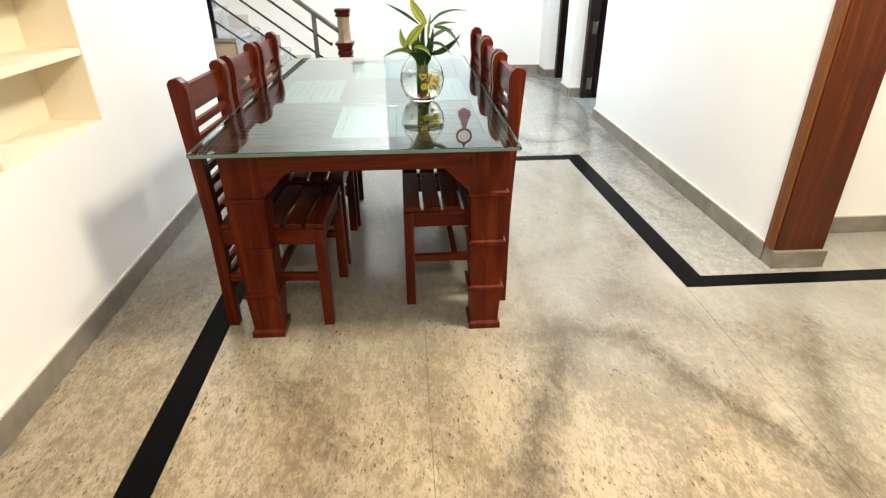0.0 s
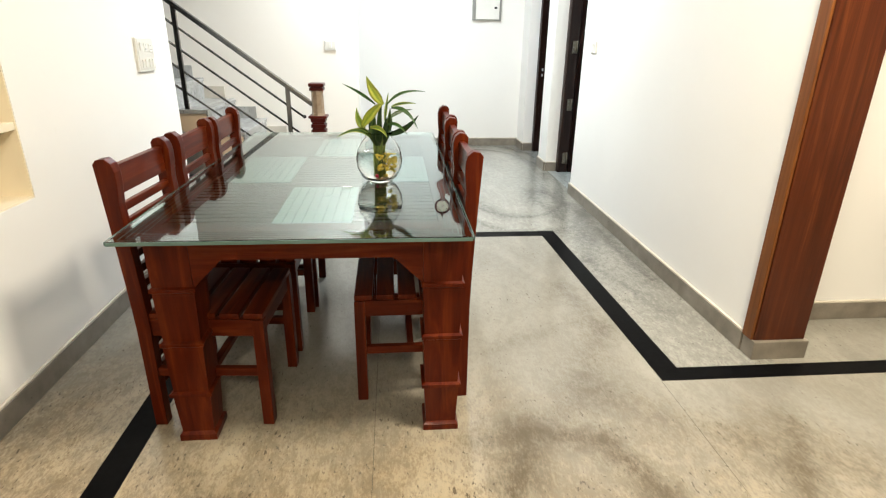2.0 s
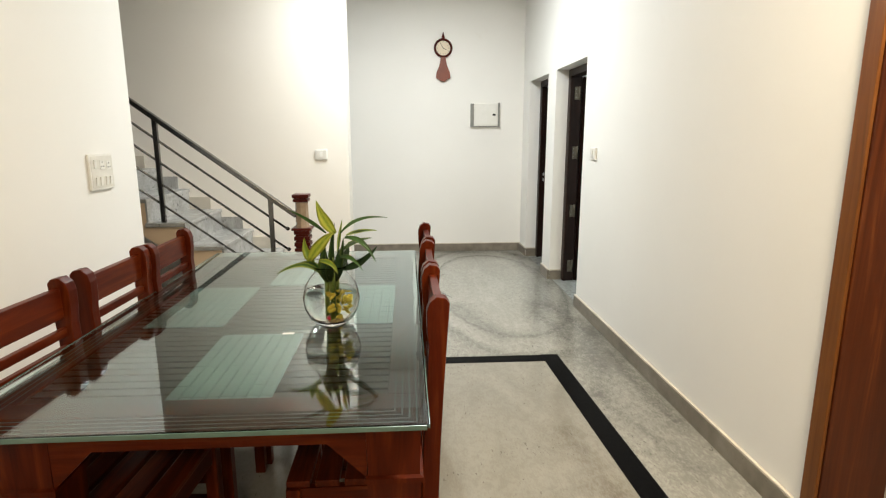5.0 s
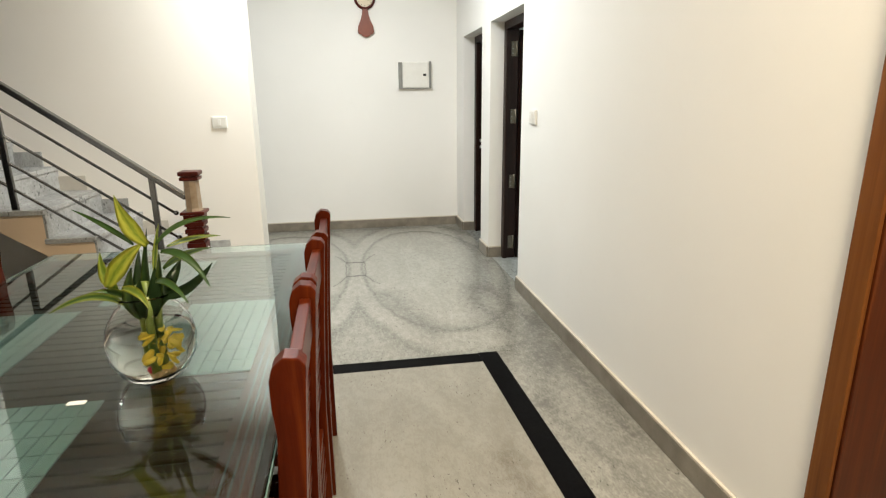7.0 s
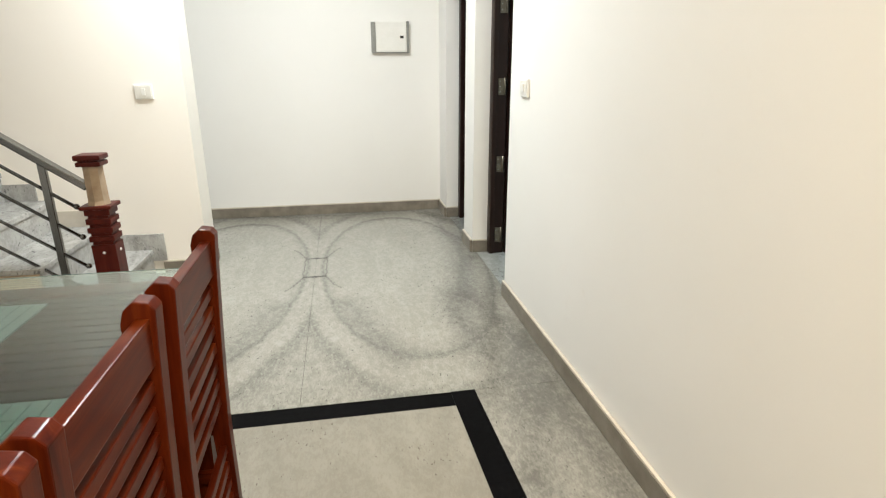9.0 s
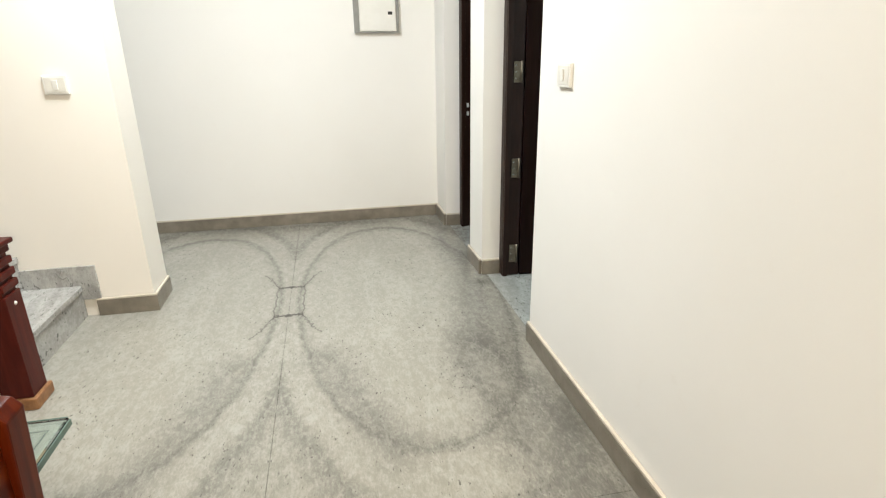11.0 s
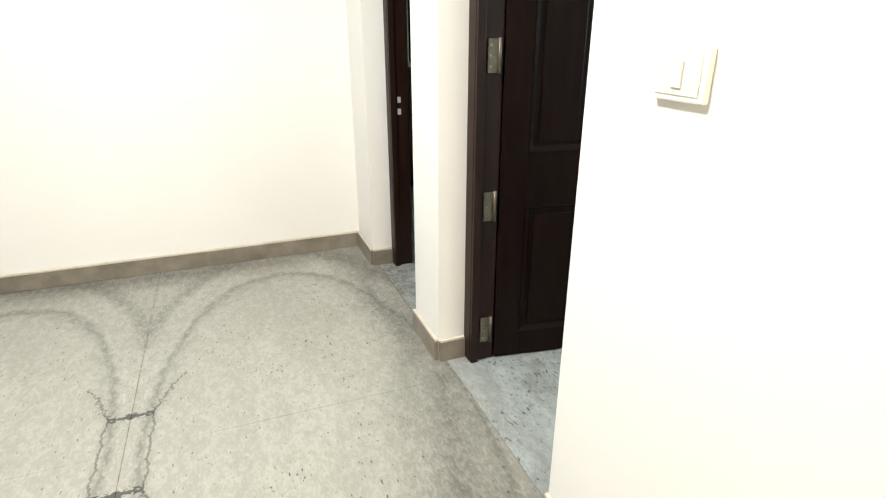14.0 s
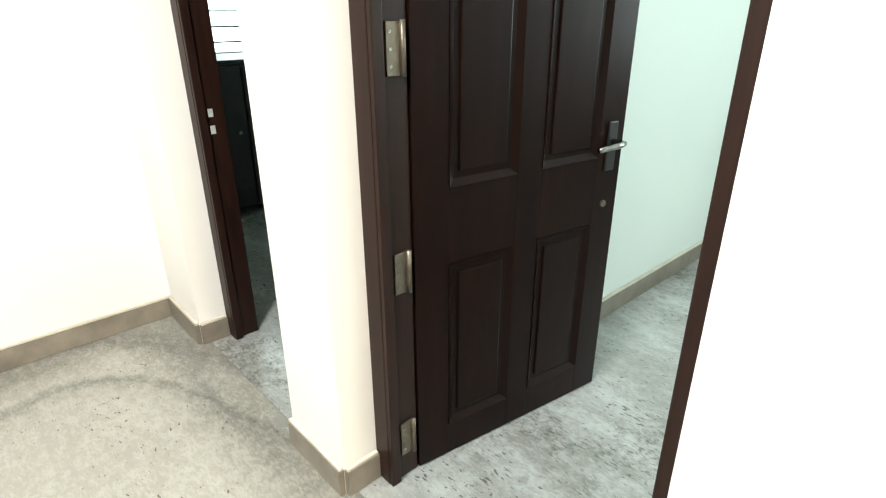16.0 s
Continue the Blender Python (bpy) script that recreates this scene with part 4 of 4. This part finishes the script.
for x, y, h, tx, ty in ((0.0, 0.0, 0.19, 0.002, 0.004), (0.012, 0.008, 0.175, 0.008, 0.0), (-0.010, 0.008, 0.18, -0.006, 0.004), (0.004, -0.010, 0.165, 0.004, -0.006)):
    part("stem", tube([(x, y, 0.0), (x + tx * 0.4, y + ty * 0.4, h * 0.5), (x + tx, y + ty, h)], 0.0085, 10), "stem", plant, "", True)


def leaf_mesh(root, bend, tip, width, roll, blunt=2.6):
    """A pointed leaf, folded along its midrib, that follows an arc from root to tip."""
    bm = bmesh.new()
    uvl = bm.loops.layers.uv.new("UVMap")
    a, b, c = Vector(root), Vector(bend), Vector(tip)
    rows, N = [], 14
    for i in range(N + 1):
        t = i / N
        p = a * (1 - t) ** 2 + b * (2 * t * (1 - t)) + c * t * t
        d = ((b - a) * (1 - t) + (c - b) * t).normalized()
        side = d.cross(Vector((0, -1, 0.35)))
        side = side.normalized() if side.length > 0.05 else Vector((1, 0, 0))
        up = side.cross(d)
        wd = width * (0.30 + 0.70 * math.sin(min(1.0, t * 2.1) * math.pi / 2)) * (1 - t ** blunt) + 0.0006
        ang = roll * (0.4 + 0.6 * t)
        row = []
        for k in (-1.0, -0.5, 0.0, 0.5, 1.0):
            cup = 0.28 * wd * abs(k) + 0.07 * wd * math.sin(8 * t + k * 2)
            e = side * math.cos(ang) + up * math.sin(ang)
            f = up * math.cos(ang) - side * math.sin(ang)
            row.append((bm.verts.new(p + e * (k * wd) + f * cup), (0.5 + k / 2, t)))
        rows.append(row)
    for a, b in zip(rows, rows[1:]):
        for k in range(4):
            q = [a[k], a[k + 1], b[k + 1], b[k]]
            f = bm.faces.new([p[0] for p in q])
            for l, p in zip(f.loops, q):
                l[uvl].uv = p[1]
    bmesh.ops.solidify(bm, geom=list(bm.faces), thickness=0.0008)
    return bm


# bright yellow leaves, long narrow leaves, then the dark heart of the tuft: root, bend, tip (cm), half width (mm), roll
for look_of, root, bend, tip, wide, roll in (
        ("leaf_bright", (2, 0, 27), (-2, 1, 31), (-4, 3, 37), 20, 0.5), ("leaf_bright", (-6, -2, 19), (-2, -4, 25.5), (2, -3, 28), 19, -0.4),
        ("leaf_bright", (-5, 0, 18), (-8, 1, 20), (-8, 2, 25.5), 14, 0.3), ("leaf", (-1, 1, 27), (-6, 3, 31), (-13.2, 5, 34), 6, 0.3),
        ("leaf", (-3, -2, 15), (-7, -5, 21), (-15, -7, 16), 8, 0.4), ("leaf", (-3, 1, 15), (-5, -1, 19), (-10.5, -4, 18), 9, -0.5),
        ("leaf_bright", (-3, -3, 19), (1.5, -6, 20), (3.3, -8, 16), 9, 0.4), ("leaf", (3.5, 0, 27), (8, 2, 33), (18, 3, 31.4), 5.5, 0.2),
        ("leaf", (5, -2, 26), (11, -4, 27), (14.6, -6, 19), 9, 0.5), ("leaf_dark", (4, 1, 21.5), (7, 3, 24.5), (13, 5, 24.6), 8, 0.3),
        ("leaf_dark", (3.5, -1, 16), (10, -3, 17), (15, -4, 23.6), 12, -0.3), ("leaf", (5, 2, 26), (9, 5, 27.5), (14.5, 8, 26.5), 6, 0.2),
        ("leaf", (3.5, -3, 20), (7, -6, 22), (11, -9, 17), 8, 0.6), ("leaf_dark", (-0.5, -2, 12), (-2.5, -3, 17), (-1, -2, 23), 19, 0.3),
        ("leaf_dark", (1.5, -1, 12), (3, -2, 17), (3, -1, 22.5), 17, -0.4), ("leaf_dark", (0.5, 0, 12), (0, 1, 20), (1.6, 2, 30), 12, 0.6),
        ("leaf", (2.5, 0, 21), (3, 1, 26), (4, 2, 31), 6, 0.4), ("leaf_dark", (-1, 2, 12), (-3, 5, 18), (-3, 9, 24), 15, 0.5),
        ("leaf_dark", (1, 2, 12), (4, 5, 18), (5, 10, 21), 15, -0.3), ("leaf_dark", (0, -2, 12), (0.5, -4.5, 17), (1, -4, 21), 16, 0.2), ("leaf_dark", (2, 0, 14), (4.5, -2, 20), (4.6, -2, 26), 13, 0.7)):
    k = 0.01 * PLANT
    part("leaf", leaf_mesh([k * v for v in root], [k * v for v in bend], [k * v for v in tip], 0.001 * PLANT * wide, roll), look_of, plant, "", True)
fl = bmesh.new()
for i in range(26):
    a, b, r = rnd.uniform(0, 6.28), rnd.uniform(-1, 1), 0.030
    m = Matrix.Translation((0.026 + r * math.cos(a) * 0.9, -0.022 + r * math.sin(a), 0.055 + 0.03 * b)) @ Euler((rnd.uniform(-1, 1), rnd.uniform(-1, 1), a)).to_matrix().to_4x4()
    bmesh.ops.create_icosphere(fl, subdivisions=1, radius=0.014, matrix=m @ Matrix.Diagonal((1.2, 0.6, 0.35, 1)))
part("flower", fl, "yellow", plant, "yellow flower under water", True)


# ---- wall things ----
clock = thing("wall_clock", "dark rimmed wall clock above a red brown pendulum case", "clock", pose(1.15, YF, 2.295, 90, 0, 0))
part("rim", lathe([(0.078, 0.0), (0.100, 0.0), (0.104, 0.016), (0.098, 0.034), (0.082, 0.036), (0.078, 0.018)], 40, True), "maroon", clock, "dark turned rim", True)
part("dial", lathe([(0, 0.0), (0.079, 0.0), (0.079, 0.012), (0, 0.012)], 40), "face", clock, "cream dial")
for i in range(12):
    part("hour_mark", block(-0.002, 0.002, 0.060, 0.072, 0.0121, 0.0128), "dark", clock, "", False, pose(0, 0, 0, 0, 0, 30 * i))
part("hour_hand", block(-0.003, 0.003, -0.008, 0.040, 0.0130, 0.0142), "dark", clock, "", False, pose(0, 0, 0, 0, 0, -115))
part("minute_hand", block(-0.002, 0.002, -0.010, 0.058, 0.0144, 0.0154), "dark", clock, "", False, pose(0, 0, 0, 0, 0, 30))
part("centre_pin", lathe([(0, 0.012), (0.005, 0.012), (0.005, 0.018), (0, 0.018)], 12), "dark", clock)
case_pts = [(0.026, -0.095), (0.032, -0.15), (0.048, -0.21), (0.074, -0.275), (0.080, -0.33), (0.072, -0.352), (0.045, -0.358), (0.036, -0.374), (0.014, -0.386)]
case_pts = [(x, -0.095 + 0.90 * (y + 0.095)) for x, y in case_pts]
case_pts = case_pts + [(-x, y) for x, y in case_pts[::-1]]
part("pendulum_case", prism(case_pts, "z", 0.0, 0.034, 0.005), "red_case", clock, "red brown pendulum case")
part("finial", lathe([(0, 0), (0.016, 0), (0.018, 0.018), (0.010, 0.038), (0.005, 0.062), (0, 0.068)], 14), "maroon", clock, "pointed finial", True, pose(0, 0.100, 0.017, -90, 0, 0))

db = thing("fuse_box", "white fuse box with grey edges on the wall", "fuse box", pose(1.626, YF, 1.575))
part("body", block(-0.165, 0.165, -0.028, 0, -0.13, 0.13, 0.004), "plastic", db)
part("side_bar", block(-0.168, -0.128, -0.036, -0.028, -0.131, 0.125, 0.003), "grey", db, "grey edge bar")
part("side_bar", block(0.146, 0.168, -0.036, -0.028, -0.131, 0.135, 0.003), "grey", db, "grey edge bar")
part("cover", block(-0.124, 0.142, -0.038, -0.028, -0.120, 0.125, 0.005), "plastic", db)
part("base_edge", block(-0.128, 0.146, -0.034, -0.028, -0.131, -0.123, 0.002), "grey", db)
part("latch", block(0.085, 0.118, -0.042, -0.038, -0.008, 0.014, 0.002), "dark", db, "black latch")


def switch_plate(m, wd, ht, rockers, sockets, label):
    s = thing("light_switch", label, "switch", m)
    part("plate", block(-wd / 2, wd / 2, -0.014, 0, -ht / 2, ht / 2, 0.004), "plastic", s)
    part("surround", block(-wd / 2 + 0.010, wd / 2 - 0.010, -0.016, -0.014, -ht / 2 + 0.010, ht / 2 - 0.010, 0.001), "plastic2", s)
    for x, z in rockers:
        part("rocker", prism([(-0.016, z - 0.021), (-0.019, z - 0.021), (-0.022, z + 0.021), (-0.016, z + 0.021)], "x", x - 0.011, x + 0.011, 0.001), "plastic", s)
    for x, z in sockets:
        part("socket", block(x - 0.02, x + 0.02, -0.018, -0.016, z - 0.022, z + 0.022, 0.002), "plastic", s)
        for dx, dz in ((0, 0.012), (-0.009, -0.008), (0.009, -0.008)):
            part("socket_hole", lathe([(0, 0), (0.0032, 0), (0.0032, 0.001), (0, 0.001)], 10), "dark", s, "", False, pose(x + dx, -0.0178, z + dz, 90, 0, 0))
    return s


switch_plate(pose(XL, 4.83, 1.163, 0, 0, 90), 0.215, 0.175, ((-0.06, -0.045), (-0.02, -0.045), (0.03, -0.045), (0.07, -0.045), (-0.065, 0.04)), ((0.0, 0.035), (0.06, 0.03)), "white switchboard with sockets on the cream wall")
switch_plate(pose(XR, 5.885, 1.215, 0, 0, -90), 0.115, 0.085, ((0.0, 0.0),), (), "white single light switch beside the door")
switch_plate(pose(-0.015, YS, 1.18), 0.105, 0.085, ((0.0, 0.0),), (), "white single light switch on the stair wall")

orn = thing("wall_hanging", "carved brown wooden wall hanging", "wall hanging", pose(XR, 4.81, 2.04))
part("board", prism([(-0.075, 0.42), (-0.085, 0.30), (-0.055, 0.20), (-0.035, 0.10), (-0.012, 0.0), (0.008, 0.0), (0.035, 0.10), (0.055, 0.20), (0.085, 0.30), (0.075, 0.42)], "x", -0.02, 0.0, 0.003), "carved", orn)
for s in (-1, 1):
    for i in range(3):
        part("carving", tube([(-0.026, s * 0.006, 0.02 + 0.1 * i), (-0.030, s * 0.028, 0.07 + 0.1 * i), (-0.026, s * 0.05, 0.13 + 0.1 * i)], 0.006, 8), "carved", orn, "", True)

# unseen ceiling lamps, added as fixtures for the area lamps
tube_lamp = thing("tube_light", "unseen white tube light hung below the ceiling", "lamp", pose(0.60, 6.15, 2.88))
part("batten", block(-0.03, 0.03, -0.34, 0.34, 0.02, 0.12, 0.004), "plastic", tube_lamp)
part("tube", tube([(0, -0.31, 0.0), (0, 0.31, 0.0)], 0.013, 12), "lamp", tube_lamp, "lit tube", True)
# added fixtures at the three fill lamps, all out of view
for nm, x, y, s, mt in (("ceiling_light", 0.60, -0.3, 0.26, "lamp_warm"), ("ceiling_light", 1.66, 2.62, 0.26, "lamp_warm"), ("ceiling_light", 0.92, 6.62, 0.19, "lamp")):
    c = thing(nm, "added square flush ceiling light, out of view", "lamp", pose(x, y, CEIL))
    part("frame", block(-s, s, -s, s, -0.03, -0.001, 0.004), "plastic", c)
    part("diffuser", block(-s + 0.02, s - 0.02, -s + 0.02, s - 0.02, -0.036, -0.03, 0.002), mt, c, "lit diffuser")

# ---- floor: slabs with fine joints, black inlaid border ----
base = structure("floor", block(-3.8, 5.6, -2.4, 10.8, -0.12, -0.02), "grout", "polished granite slab floor with a black border", "floor")
J = 0.0007


def slab(x0, x1, y0, y1, material, name="floor_slab"):
    o = new(name, mesh_of(name, block(x0 + J, x1 - J, y0 + J, y1 - J, -0.02, 0.0), material))
    o.parent = base


BX0, BX1, BY0, BY1, BW = -0.397, 1.628, -1.7, 5.155, 0.10
NX = 3.33   # where the border turns to the side
# border
slab(BX0, BX0 + BW, BY0, BY1 - BW, "black", "border_strip")
slab(BX0, 1.60, BY1 - BW, BY1, "black", "border_strip")
st = new("border_strip", mesh_of("border_strip", prism([(1.604, NX + 0.001), (1.709, NX + 0.001), (1.652, BY1), (1.548, BY1)], "z", -0.015, 0.002), "black"))
st.parent = base
slab(1.66, 4.8, NX, NX + 0.09, "black", "border_strip")
slab(BX0, 4.9, BY0 - BW, BY0, "black", "border_strip")
slab(4.8, 4.9, BY0, NX + 0.09, "black", "border_strip")
# inside the border
for y0, y1 in ((BY0, 0.4),):
    for x0, x1 in ((BX0 + BW, 0.46), (0.46, 2.6), (2.6, 4.8)):
        slab(x0, x1, y0, y1, "floor_near")
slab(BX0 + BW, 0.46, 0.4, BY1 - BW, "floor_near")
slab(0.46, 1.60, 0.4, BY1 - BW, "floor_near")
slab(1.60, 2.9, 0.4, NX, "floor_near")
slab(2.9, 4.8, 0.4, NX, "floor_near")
# outside it
slab(XL - 0.3, BX0, BY0 - BW, 2.0, "floor_near")
slab(XL - 0.3, BX0, 2.0, BY1, "floor_near")
slab(XL - 0.3, 5.6, -2.4, BY0 - BW, "floor_near")
slab(4.9, 5.6, BY0 - BW, 3.94, "floor_near")
slab(1.60, 2.15, NX + 0.09, BY1, "floor_far")
slab(1.60, 1.66, NX, NX + 0.09, "floor_near")
slab(2.15, 4.9, NX + 0.09, 3.94, "floor_near")
for y0, y1 in ((BY1, 6.866), (6.866, YF + 0.1)):
    for x0, x1 in ((-3.8, -1.2), (-1.2, 0.925), (0.925, 2.10)):
        slab(x0, x1, y0, y1, "floor_far")
slab(-3.8, XL - 0.3, 2.6, BY1, "floor_far")
slab(2.10, 5.6, 3.94, 7.10, "floor_room")
slab(2.10, 5.6, 7.10, 10.8, "floor_room")
